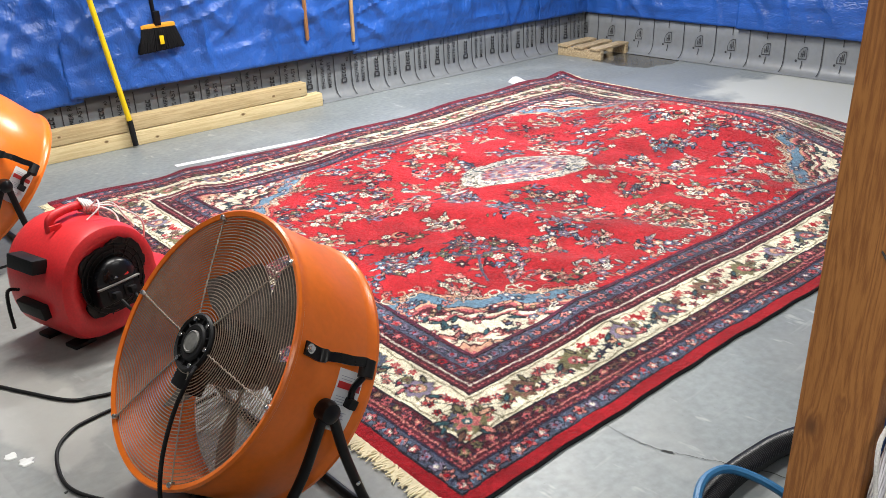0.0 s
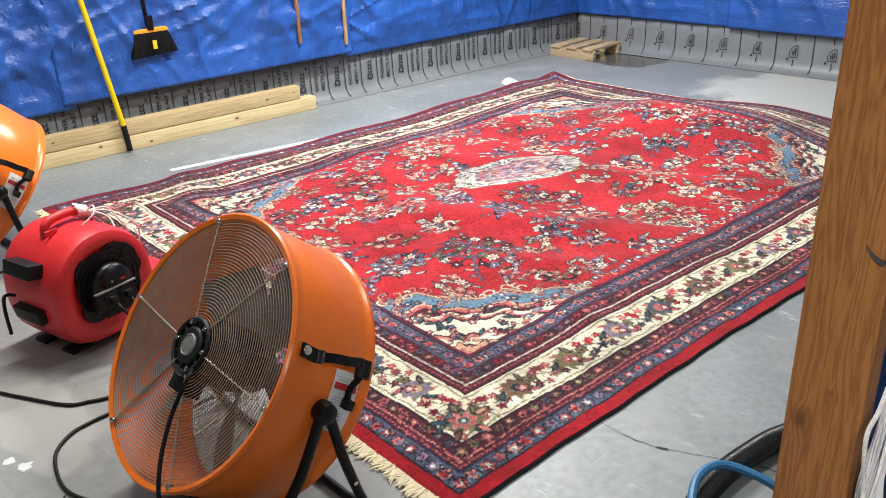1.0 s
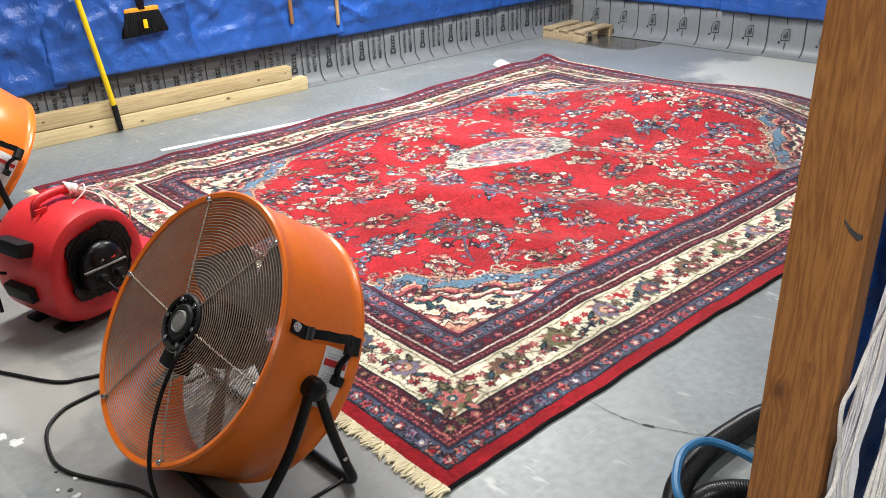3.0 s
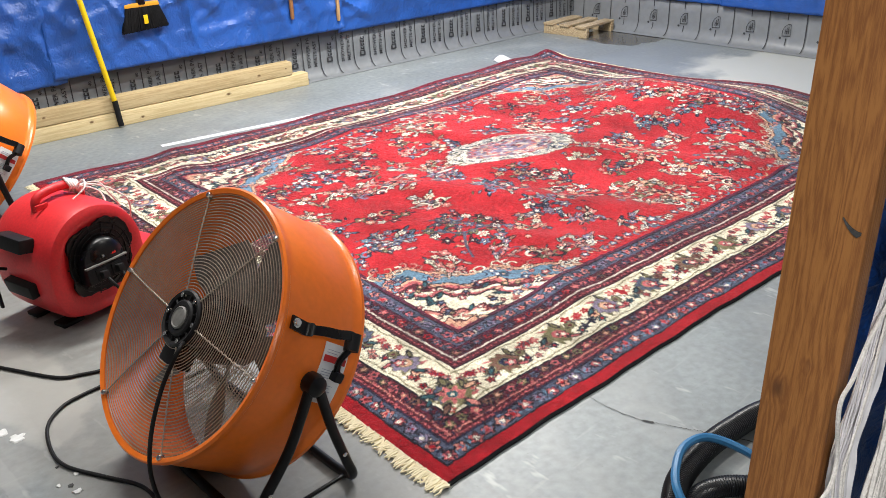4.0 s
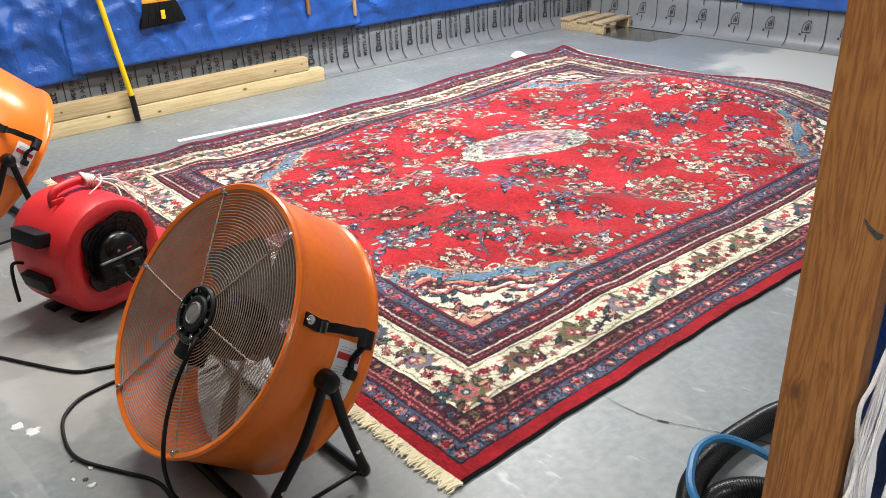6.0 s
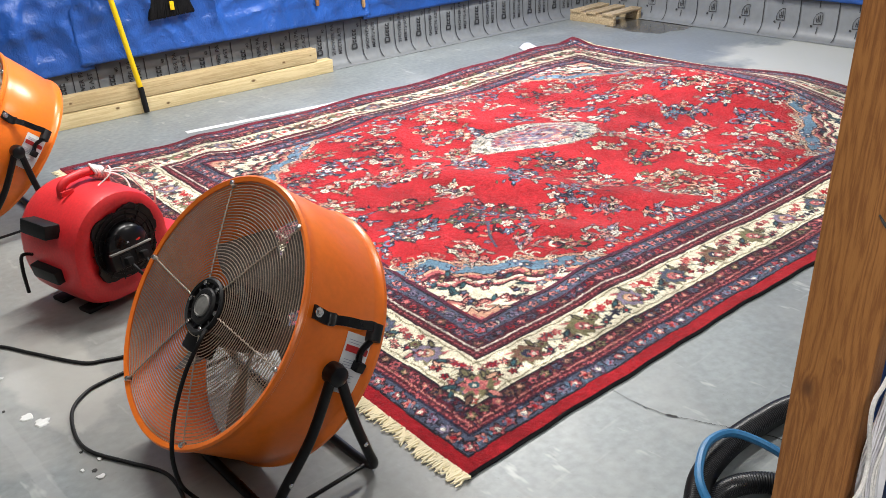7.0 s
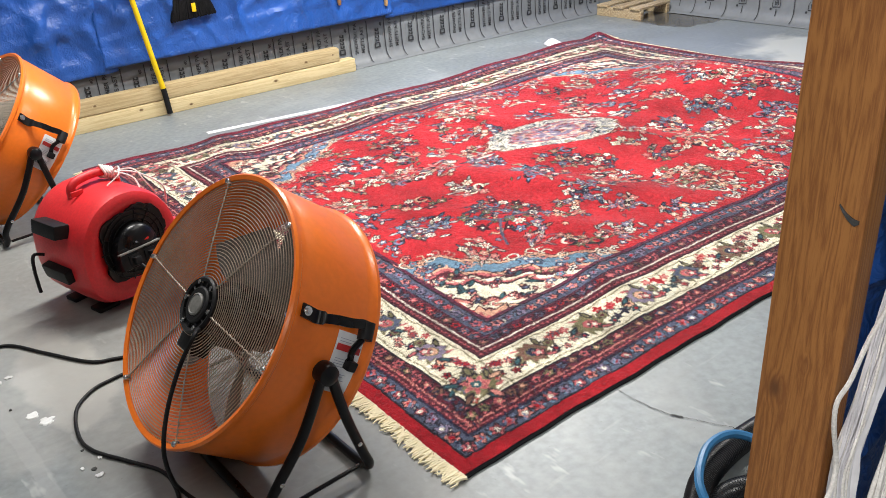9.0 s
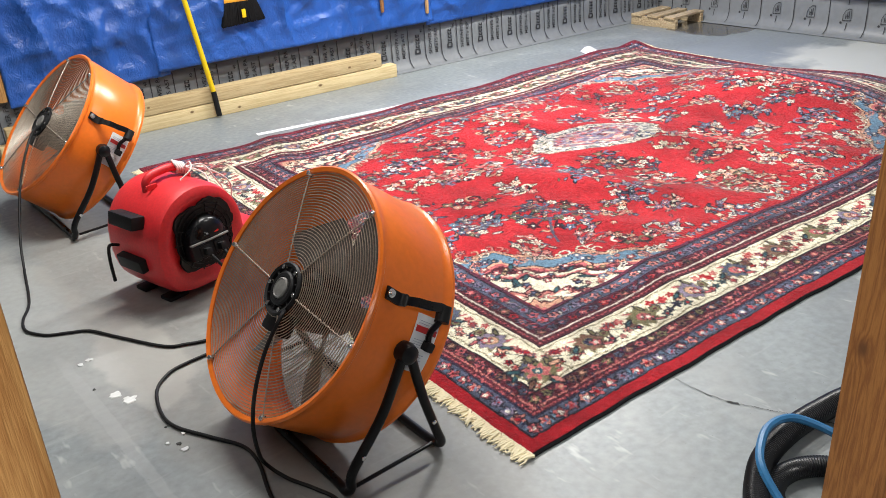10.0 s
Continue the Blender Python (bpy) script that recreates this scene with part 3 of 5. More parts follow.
random.seed(3)
cr = spline([(0.55, 0.04, 0), (0.545, -0.022, 0), (0.541, -0.08, 0), (0.546, -0.134, 0), (0.558, -0.19, 0), (0.578, -0.23, 0), (0.60, -0.28, 0), (0.628, -0.34, 0), (0.665, -0.43, 0), (0.69, -0.55, 0)], 12)
cr = [(p.x + random.uniform(-0.003, 0.003), p.y + random.uniform(-0.003, 0.003), 0) for p in cr]
cw = [0.0006 + 0.0022 * abs(noise.noise(Vector((i * 0.13, 4, 2)))) + (0.003 if 46 < i < 54 else 0) for i in range(len(cr))]
tagged(part("floor_crack", ribbon(cr, cw, 0.0022), M_CRACK, smooth=False), "thin jagged dark crack across the concrete", "crack", kind="structure")


def blob(x, y, r, seed, name="paint_drip", mat=None, z=0.003):
    bm = bmesh.new()
    k = 22
    ring = []
    for i in range(k):
        a = 2 * math.pi * i / k
        q = r * (0.75 + 0.5 * noise.noise(Vector((math.cos(a) * 1.6, math.sin(a) * 1.6, seed))))
        ring.append(bm.verts.new((x + q * math.cos(a), y + q * math.sin(a), 0.0005)))
    top = [bm.verts.new((x + (v.co.x - x) * 0.85, y + (v.co.y - y) * 0.85, z)) for v in ring]
    for i in range(k):
        bm.faces.new((ring[i], ring[(i + 1) % k], top[(i + 1) % k], top[i]))
    bm.faces.new(top)
    return tagged(part(name, bm, mat or M_SPOT), "small dried white paint drip on the concrete", "paint drip", "paint drips")


for x, y, r, sd in ((-0.677, 1.05, 0.024, 1), (-0.655, 0.995, 0.026, 2), (-0.700, 1.30, 0.012, 3), (-0.672, 1.31, 0.015, 4), (-0.605, 0.728, 0.010, 5), (-0.655, 0.715, 0.008, 6), (-0.63, 0.66, 0.014, 7)):
    blob(x, y, r, sd)


for x, y, r, sd in ((-0.629, 0.791, 0.006, 11), (-0.633, 0.694, 0.009000000000000001, 12), (-0.715, 1.126, 0.006, 13)):
    tagged(blob(x, y, r, sd, "grit_speck", M_CRACK, 0.0025), "small dark speck of grit on the concrete", "grit", "grit specks")


# ---- the rug ----
RL, RW = 3.72, 3.04
RUG = pose(0, 0, 0, 0, 0, -2.85)
DYE = {"red": (0.50, 0.023, 0.032), "deep": (0.40, 0.012, 0.02), "maroon": (0.088, 0.014, 0.024), "navy": (0.022, 0.026, 0.065), "ink": (0.018, 0.014, 0.022),
       "cream": (0.90, 0.82, 0.62), "white": (0.88, 0.82, 0.68), "pink": (0.70, 0.26, 0.22), "rose": (0.55, 0.13, 0.14), "blue": (0.16, 0.285, 0.40), "steel": (0.17, 0.21, 0.325),
       "lilac": (0.26, 0.215, 0.31), "olive": (0.20, 0.18, 0.09), "teal": (0.035, 0.11, 0.13), "gold": (0.55, 0.33, 0.10), "peach": (0.75, 0.42, 0.28), "green": (0.14, 0.22, 0.13), "plum": (0.115, 0.022, 0.050), "slate": (0.088, 0.104, 0.160), "brown": (0.20, 0.10, 0.07), "pale": (0.66, 0.60, 0.52)}
DYE = {k: np.array(v, np.float32) for k, v in DYE.items()}
STEP = 0.0037
NU, NW = int(RL / STEP) + 1, int(RW / STEP) + 1
U1, W1 = np.linspace(0, RL, NU, dtype=np.float32), np.linspace(0, RW, NW, dtype=np.float32)
UU, WW = np.meshgrid(U1, W1, indexing="ij")
rng = np.random.default_rng(11)
C = np.empty((NU, NW, 3), np.float32)


def waver(a, f, s):
    return np.sin(a * f + s) * 0.5 + np.sin(a * f * 2.7 + s * 1.7) * 0.3 + np.sin(a * f * 6.1 + s * 0.6) * 0.2


# bands run in from the edge; they waver a little, as woven lines do
EDGE = np.minimum(np.minimum(UU, RL - UU), np.minimum(WW, RW - WW))
EDGE = EDGE + 0.0025 * waver(UU + WW * 0.3, 19, 1) + 0.0025 * waver(WW - UU * 0.2, 23, 2)
C[:] = DYE["red"]
IN = 0.528
BANDS = [(0.048, "deep"), (0.054, "ink"), (0.104, "slate"), (0.110, "ink"), (0.186, "maroon"), (0.193, "ink"), (0.355, "cream"), (0.361, "ink"), (0.390, "maroon"), (0.399, "plum"), (0.447, "maroon"), (0.452, "ink"), (0.506, "slate"), (0.513, "ink"), (IN, "plum")]
for lim, dye in reversed(BANDS):
    C[EDGE < lim] = DYE[dye]
LONG = np.minimum(WW, RW - WW)
C[(EDGE < 0.048) & ((RW - WW < 0.06) | (RL - UU < 0.06))] = DYE["plum"] * 0.5 + DYE["deep"] * 0.35
C[LONG < 0.006] = DYE["ink"]


# knot-by-knot raggedness of the drawing
UJ = UU + rng.normal(0, 0.0013, UU.shape).astype(np.float32)
WJ = WW + rng.normal(0, 0.0013, WW.shape).astype(np.float32)


def window(u, w, r):
    i0, i1 = max(0, int((u - r) / STEP)), min(NU, int((u + r) / STEP) + 2)
    j0, j1 = max(0, int((w - r) / STEP)), min(NW, int((w + r) / STEP) + 2)
    return slice(i0, i1), slice(j0, j1)


def lay(sl, mask, dye):
    mask = np.clip(mask, 0, 1)[..., None]
    C[sl] = C[sl] * (1 - mask) + DYE[dye] * mask


SOFT = 0.0026


def oval(u, w, a, b, turn, dye, rim=None):
    r = max(a, b) + 0.012
    if not (-r < u < RL + r and -r < w < RW + r):
        return
    sl = window(u, w, r)
    du, dw = UJ[sl] - u, WJ[sl] - w
    if du.size == 0:
        return
    x, y = du * math.cos(turn) + dw * math.sin(turn), -du * math.sin(turn) + dw * math.cos(turn)
    rho = np.sqrt((x / a) ** 2 + (y / b) ** 2) * min(a, b)
    if rim:
        lay(sl, (min(a, b) + 0.0045 - rho) / SOFT + 0.5, rim)
    lay(sl, (min(a, b) - rho) / SOFT + 0.5, dye)


def bloom(u, w, r, n, turn, dye, heart, rim="ink", deep=0.26):
    """A rosette: lobed outline, petals, ring and heart."""
    sl = window(u, w, r * 1.3 + 0.012)
    du, dw = UJ[sl] - u, WJ[sl] - w
    if du.size == 0:
        return
    rho, phi = np.sqrt(du * du + dw * dw), np.arctan2(dw, du) + turn
    lim = r * (1 - deep + deep * np.cos(n * phi))
    lay(sl, (lim + 0.0052 - rho) / SOFT + 0.5, rim)
    lay(sl, (lim - rho) / SOFT + 0.5, dye)
    if r > 0.022:
        lay(sl, (r * 0.50 - rho) / SOFT + 0.5, rim)
        lay(sl, (r * 0.42 - rho) / SOFT + 0.5, heart)
        if r > 0.035:
            lay(sl, (r * 0.15 - rho) / SOFT + 0.5, "white")
    else:
        lay(sl, (r * 0.38 - rho) / SOFT + 0.5, heart)


def vine(pts, thick, dye):
    for p in spline([(a, b, 0) for a, b in pts], 10):
        oval(p.x, p.y, thick, thick, 0, dye)


def four(u, w):
    for mu in (0, 1):
        for mw in (0, 1):
            yield (RL - u if mu else u), (RW - w if mw else w), (-1 if mu else 1), (-1 if mw else 1)


def side_points(d, gap, shift=0.0):
    """Evenly spaced places on the ring at depth d from the edge, with the direction along it."""
    for length, f in ((RL, lambda s: (s, d, 0.0)), (RL, lambda s: (s, RW - d, 0.0)), (RW, lambda s: (d, s, math.pi / 2)), (RW, lambda s: (RL - d, s, math.pi / 2))):
        n = max(1, round((length - 2 * d) / gap))
        for k in range(n + 1):
            yield k, f(d + (length - 2 * d) * k / n)


# guard stripes: rows of small flowers and leaves
def pick(seq):
    return seq[int(rng.integers(len(seq)))]


for d, gap, r, dyes, hearts in ((0.079, 0.050, 0.0205, ("rose", "pink", "rose", "lilac"), ("white", "deep")), (0.167, 0.048, 0.0170, ("rose", "olive", "slate", "rose", "brown"), ("peach", "ink")), (0.424, 0.046, 0.0165, ("brown", "rose", "slate", "deep"), ("pink", "ink")), (0.480, 0.048, 0.0185, ("pink", "rose", "pink", "lilac"), ("deep", "navy"))):
    for k, (u, w, t) in side_points(d, gap):
        for q in range(3):
            oval(u + math.cos(t) * gap * (0.25 + 0.25 * q) + rng.normal(0, 0.003), w + math.sin(t) * gap * (0.25 + 0.25 * q) + rng.normal(0, 0.003), rng.uniform(0.008, 0.014), rng.uniform(0.003, 0.0055), t + rng.uniform(-1.2, 1.2), pick(("ink", "navy", "ink", "blue", "white") if d in (0.079, 0.480) else ("ink", "plum", "ink", "rose", "navy")))
        bloom(u + rng.normal(0, 0.002), w + rng.normal(0, 0.002), r * rng.uniform(0.85, 1.12), 5, rng.uniform(0, 6), dyes[(k + int(rng.integers(2))) % len(dyes)], hearts[k % 2], "ink", 0.2)
for d, gap, dye in ((0.121, 0.016, "rose"), (0.138, 0.012, "pink"), (0.375, 0.019, "rose"), (0.394, 0.0095, "white"), (0.446, 0.012, "plum"), (0.110, 0.013, "navy")):
    for k, (u, w, t) in side_points(d, gap):
        oval(u + rng.normal(0, 0.0012), w + rng.normal(0, 0.0012), 0.0060, 0.0032, t + rng.uniform(-0.4, 0.4), dye)

for d, gap, spread, dyes in ((0.079, 0.0085, 0.010, ("ink", "navy", "ink", "steel", "blue", "plum")), (0.150, 0.0075, 0.017, ("ink", "plum", "ink", "rose", "navy", "brown")), (0.424, 0.010, 0.010, ("ink", "plum", "rose", "navy")), (0.480, 0.0095, 0.011, ("navy", "steel", "lilac", "ink", "plum"))):
    for k, (u, w, t) in side_points(d, gap):
        jog = rng.normal(0, spread)
        jog = max(-0.024, min(0.024, jog)) if d < 0.1 or d > 0.4 else max(-0.034, min(0.034, jog))
        oval(u - math.sin(t) * jog, w + math.cos(t) * jog, rng.uniform(0.004, 0.010), rng.uniform(0.0022, 0.0042), rng.uniform(0, 3.1), pick(dyes))

# cream border: a repeat of palmette, branching sprigs and rosettes on open ground
for side, (length, f, way) in enumerate(((RL, lambda s, d: (s, d), 0.0), (RL, lambda s, d: (s, RW - d), 0.0), (RW, lambda s, d: (d, s), 1.57), (RW, lambda s, d: (RL - d, s), 1.57))):
    s = 0.20
    while s < length - 0.20:
        for d0, ph in ((0.205, 0.0), (0.343, 1.0)):
            oval(*f(s, d0 + 0.0035 * math.sin(s * 60 + ph)), 0.0048, 0.0026, way + rng.uniform(-0.5, 0.5), "olive")
        s += 0.0068
    s, k = 0.255, 0
    while s < length - 0.22:
        mid = 0.274
        if k % 2 == 0:
            out, heart = (("slate", "rose"), ("brown", "navy"), ("olive", "rose"), ("lilac", "peach"))[(k // 2 + side) % 4]
            bloom(*f(s, mid), 0.052, 9, rng.uniform(0, 6), out, heart, "olive", 0.12)
            bloom(*f(s + 0.012, mid - 0.012), 0.020, 5, rng.uniform(0, 6), "rose", "white", "ink", 0.25)
            for q in range(6):
                a = q * 1.047 + rng.uniform(-0.2, 0.2)
                oval(*f(s + 0.066 * math.cos(a), mid + 0.050 * math.sin(a)), 0.015, 0.0055, (a if way == 0 else 1.57 - a) + 0.6, ("teal", "olive", "rose")[q % 3], "ink" if q % 2 else None)
        else:
            for sg in (-1, 1):
                s1, d1 = s + sg * 0.040, mid - sg * 0.020
                vine([f(s - sg * 0.045, mid + sg * 0.034), f(s, mid), f(s1, d1), f(s1 + sg * 0.02, d1 + sg * 0.022)], 0.0024, "teal")
                for q in range(4):
                    fs, fd = s + sg * (0.004 + 0.016 * q) + rng.normal(0, 0.004), mid + (-1 if q % 2 else 1) * rng.uniform(0.018, 0.046)
                    vine([f(s + sg * 0.012 * q, mid - sg * 0.005 * q), f(fs, fd)], 0.0018, "olive")
                    bloom(*f(fs, fd), rng.uniform(0.012, 0.017), 5, rng.uniform(0, 6), ("rose", "navy", "deep", "teal", "pink")[(q + k) % 5], ("deep", "ink", "pink")[q % 3], "ink" if q % 2 else "deep", 0.3)
                bloom(*f(s1 + sg * 0.012, d1 + sg * 0.012), 0.019, 6, rng.uniform(0, 6), pick(("brown", "olive", "peach")), "maroon", "ink", 0.16)
        s += 0.118
        k += 1
# corner rosettes where the border turns
for u, w, su, sw in four(0.262, 0.262):
    bloom(u, w, 0.040, 7, 0.3, "rose", "teal", "pink", 0.28)
    bloom(u - 0.05 * su, w - 0.05 * sw, 0.016, 5, 0.3, "red", "white", "olive", 0.2)
    for q in range(5):
        oval(u + 0.070 * math.cos(1.25 * q) * su, w + 0.070 * math.sin(1.25 * q) * sw, 0.020, 0.008, 1.25 * q * su * sw, ("peach", "olive", "teal", "brown", "pink")[q], "ink")


def scroll(u, w, r, start, sweep, thick, dye, grow=0.45):
    """A curling stroke."""
    n = max(6, int(abs(sweep) * r / 0.005))
    for k in range(n + 1):
        a, q = start + sweep * k / n, r * (1 - grow * k / n)
        oval(u + q * math.cos(a), w + q * math.sin(a), thick, thick, 0, dye)


# corner spandrels: blue cloud band with a scalloped pale edge, cream inner corner
a_, b_ = np.minimum(UU, RL - UU) - IN, np.minimum(WW, RW - WW) - IN
ph = np.arctan2(b_ + 0.05, a_ + 0.05)
inside = (a_ > 0) & (b_ > 0)
lean = a_ * 0.80 + b_
fray = rng.normal(0, 0.003, UU.shape)
SPAN = lean + fray + 0.050 * np.abs(np.sin(ph * 4.5 + 0.9)) + 0.014 * np.sin(ph * 19)
for lim, dye in ((0.560, "ink"), (0.553, "peach"), (0.535, "ink"), (0.529, "blue"), (0.452, "ink"), (0.446, "peach"), (0.430, "rose"), (0.408, "maroon")):
    C[inside & (SPAN < lim)] = DYE[dye]
SP2 = lean + fray + 0.030 * np.abs(np.sin(ph * 6 + 0.3)) + 0.010 * np.sin(ph * 23)
for lim, dye in ((0.375, "ink"), (0.369, "cream"), (0.345, "rose"), (0.328, "ink"), (0.312, "cream"), (0.205, "maroon"), (0.190, "pink"), (0.165, "cream"), (0.110, "maroon"), (0.098, "peach"), (0.050, "rose")):
    C[inside & (SP2 < lim)] = DYE[dye]
count = 0
while count < 230:
    a, b = rng.uniform(0.0, 0.74), rng.uniform(0.0, 0.58)
    v = SPAN[int((IN + a) / STEP), int((IN + b) / STEP)]
    if v > 0.585:
        continue
    count += 1
    t, c, r = rng.uniform(0, 6.28), int(rng.integers(9)), rng.uniform(0.012, 0.020)
    for u, w, su, sw in four(IN + a, IN + b):
        turn = math.atan2(sw * math.sin(t), su * math.cos(t))
        if v > 0.525:
            scroll(u, w, r * 1.2, turn, 4.0 * su * sw, 0.0048, "ink")
            scroll(u, w, r * 1.2, turn, 4.0 * su * sw, 0.0030, ("peach", "white", "cream", "pink")[c % 4])
        elif v > 0.45:
            if c < 4:
                bloom(u, w, r * 0.9, 5, t, ("pink", "steel", "rose", "teal")[c], ("navy", "white", "white", "peach")[c], "navy", 0.25)
            elif c < 7:
                scroll(u, w, r, turn, 3.2 * su * sw, 0.0028, ("peach", "steel", "navy")[c - 4])
        elif count % 2:
            if c < 4:
                bloom(u, w, r * 0.85, 5, t, ("rose", "navy", "pink", "olive")[c], ("white", "steel", "deep", "peach")[c], "ink", 0.25)
            elif c < 7:
                scroll(u, w, r * 1.1, turn, 3.0 * su * sw, 0.0034, ("maroon", "rose", "maroon")[c - 4])
            else:
                oval(u, w, r, r * 0.36, turn, ("teal", "peach")[c - 7], "ink")
# scrolls and buds along the field's inner edge between the corners
for length, at in ((RL, lambda q: (q, IN + 0.022)), (RW, lambda q: (IN + 0.022, q))):
    for q in np.arange(IN + 0.30, length / 2 + 0.03, 0.052):
        base, c = at(q), int(rng.integers(6))
        jit = rng.uniform(0, 0.024)
        for u, w, su, sw in four(base[0] + (jit if length == RW else 0), base[1] + (jit if length == RL else 0)):
            scroll(u, w, 0.020, 0.0, 4.2 * su * sw, 0.0050, "ink")
            scroll(u, w, 0.020, 0.0, 4.2 * su * sw, 0.0034, ("peach", "pink", "blue", "white", "blue", "peach")[c])
            bloom(u + 0.014 * su, w + 0.014 * sw, 0.017, 5, q, ("pink", "steel", "peach", "white", "rose", "blue")[c], ("navy", "white", "rose")[c % 3])

# field: separate posies of flowers, buds and leaves on open red ground
CU, CW = 1.86, 1.62


def blossom(u, w, r, n, turn, pale, dark, rim="ink"):
    """A flower with a pale lobed edge, a dark inner ring and a light heart."""
    sl = window(u, w, r * 1.3 + 0.012)
    du, dw = UJ[sl] - u, WJ[sl] - w
    if du.size == 0:
        return
    rho, phi = np.sqrt(du * du + dw * dw), np.arctan2(dw, du) + turn
    lim = r * (0.78 + 0.22 * np.cos(n * phi))
    lay(sl, (lim + 0.0050 - rho) / SOFT + 0.5, rim)
    lay(sl, (lim - rho) / SOFT + 0.5, pale)
    lay(sl, (lim * 0.52 - rho) / SOFT + 0.5, dark)
    lay(sl, (r * 0.20 - rho) / SOFT + 0.5, "cream" if dark != "cream" else "rose")


def leaf(u, w, ln, turn, dye, edge):
    """A leaf with a thin edge of another colour and a pointed tip."""
    oval(u, w, ln, ln * 0.42, turn, edge, "ink" if edge != "ink" else None)
    oval(u, w, ln * 0.72, ln * 0.24, turn, dye)
    oval(u + math.cos(turn) * ln, w + math.sin(turn) * ln, ln * 0.5, ln * 0.13, turn, edge)


# flower edge, flower eye, leaf, leaf edge, stem
POSY = {"bouquet": (("cream", "peach", "pink", "white", "olive", "peach"), ("rose", "steel", "olive", "maroon"), ("olive", "teal", "rose", "steel"), ("cream", "ink", "peach"), "maroon"),
        "slate": (("steel", "lilac", "blue", "white", "peach", "steel"), ("navy", "rose", "white", "navy"), ("steel", "slate", "blue", "lilac"), ("navy", "white", "ink"), "slate"),
        "dark": (("maroon", "peach", "slate", "white", "olive", "steel"), ("ink", "navy", "rose", "ink"), ("navy", "maroon", "teal", "slate"), ("ink", "ink", "peach"), "navy"),
        "rosy": (("pink", "white", "pink", "peach", "cream", "lilac"), ("rose", "navy", "deep", "steel"), ("slate", "olive", "rose", "steel"), ("white", "ink", "pink"), "slate")}


def posy(u0, w0, size, kind, seed):
    g = np.random.default_rng(seed)
    pale, eye, lf, le, stem = POSY[kind]
    turn, squash = g.uniform(0, 3.1), g.uniform(0.55, 0.95)
    n = max(5, int(4 + size * size * 950))
    pts = []
    for k in range(n * 8):
        a, rr = g.uniform(0, 6.28), size * math.sqrt(g.uniform(0.0, 1))
        x, y = rr * math.cos(a), rr * math.sin(a) * squash
        p = (u0 + x * math.cos(turn) - y * math.sin(turn), w0 + x * math.sin(turn) + y * math.cos(turn))
        if all(math.hypot(p[0] - q[0], p[1] - q[1]) > 0.041 for q in pts):
            pts.append(p)
        if len(pts) >= n:
            break
    for k, p in enumerate(pts[1:], 1):
        q = min(pts[:k], key=lambda o: math.hypot(p[0] - o[0], p[1] - o[1]))
        vine([q, ((p[0] + q[0]) / 2 + g.normal(0, 0.012), (p[1] + q[1]) / 2 + g.normal(0, 0.012)), p], 0.0030, stem)
    for p in pts:
        r, c = g.uniform(0.0135, 0.0270), int(g.integers(1000))
        for q in range(1 + c % 3):
            la = g.uniform(0, 6.28)
            leaf(p[0] + math.cos(la) * (r + 0.012), p[1] + math.sin(la) * (r + 0.012), g.uniform(0.010, 0.017), la, lf[(c + q) % 4], le[(c + 2 * q) % 3])
        if c % 7 == 0:
            scroll(p[0], p[1], r * 1.3, g.uniform(0, 6.28), 4.0, 0.0075, "ink")
            scroll(p[0], p[1], r * 1.3, g.uniform(0, 6.28), 4.0, 0.0052, pale[c % 6])
        else:
            blossom(p[0], p[1], r, 4 + c % 4, g.uniform(0, 6.28), pale[c % 6], eye[(c // 7) % 4])


PLACES = [(1.91, 0.80, 0.19, "bouquet"), (1.45, 1.30, 0.13, "slate"), (1.07, 1.07, 0.17, "dark"), (1.29, 0.95, 0.09, "bouquet"), (1.05, 0.83, 0.07, "rosy"),
          (1.67, 1.04, 0.11, "rosy"), (2.27, 1.10, 0.13, "bouquet"), (2.42, 0.76, 0.12, "rosy"), (2.66, 1.33, 0.12, "slate"), (2.33, 1.96, 0.13, "dark"),
          (2.80, 1.00, 0.11, "slate"), (1.27, 0.66, 0.08, "rosy"), (1.12, 1.39, 0.10, "rosy"), (1.12, 0.70, 0.06, "dark"), (2.58, 1.82, 0.10, "slate")]
PLACES += [(0.76, 1.20, 0.10, "slate"), (0.66, 1.15, 0.05, "dark"), (2.02, 1.28, 0.08, "bouquet"), (1.60, 0.63, 0.08, "slate"), (0.96, 2.01, 0.12, "slate"),
           (1.02, 1.72, 0.11, "rosy"), (1.27, 2.16, 0.12, "dark"), (1.79, 2.25, 0.18, "bouquet"), (2.92, 1.95, 0.10, "rosy"), (2.92, 1.62, 0.10, "slate"), (2.62, 2.22, 0.11, "bouquet")]
for k in range(4000):
    u, w = rng.uniform(IN + 0.08, RL - IN - 0.08), rng.uniform(IN + 0.08, RW - IN - 0.08)
    a, b = min(u, RL - u) - IN, min(w, RW - w) - IN
    if a * 0.8 + b < 0.60 or abs(u - CU) / 0.55 + abs(w - CW) / 0.36 < 1.0:
        continue
    if min(math.hypot(u - p[0], w - p[1]) - p[2] for p in PLACES) < 0.086:
        continue
    PLACES.append((u, w, rng.uniform(0.065, 0.105), pick(("slate", "rosy", "bouquet", "dark"))))
for k, (u, w, s, kind) in enumerate(PLACES):
    posy(u, w, s, kind, 300 + k)
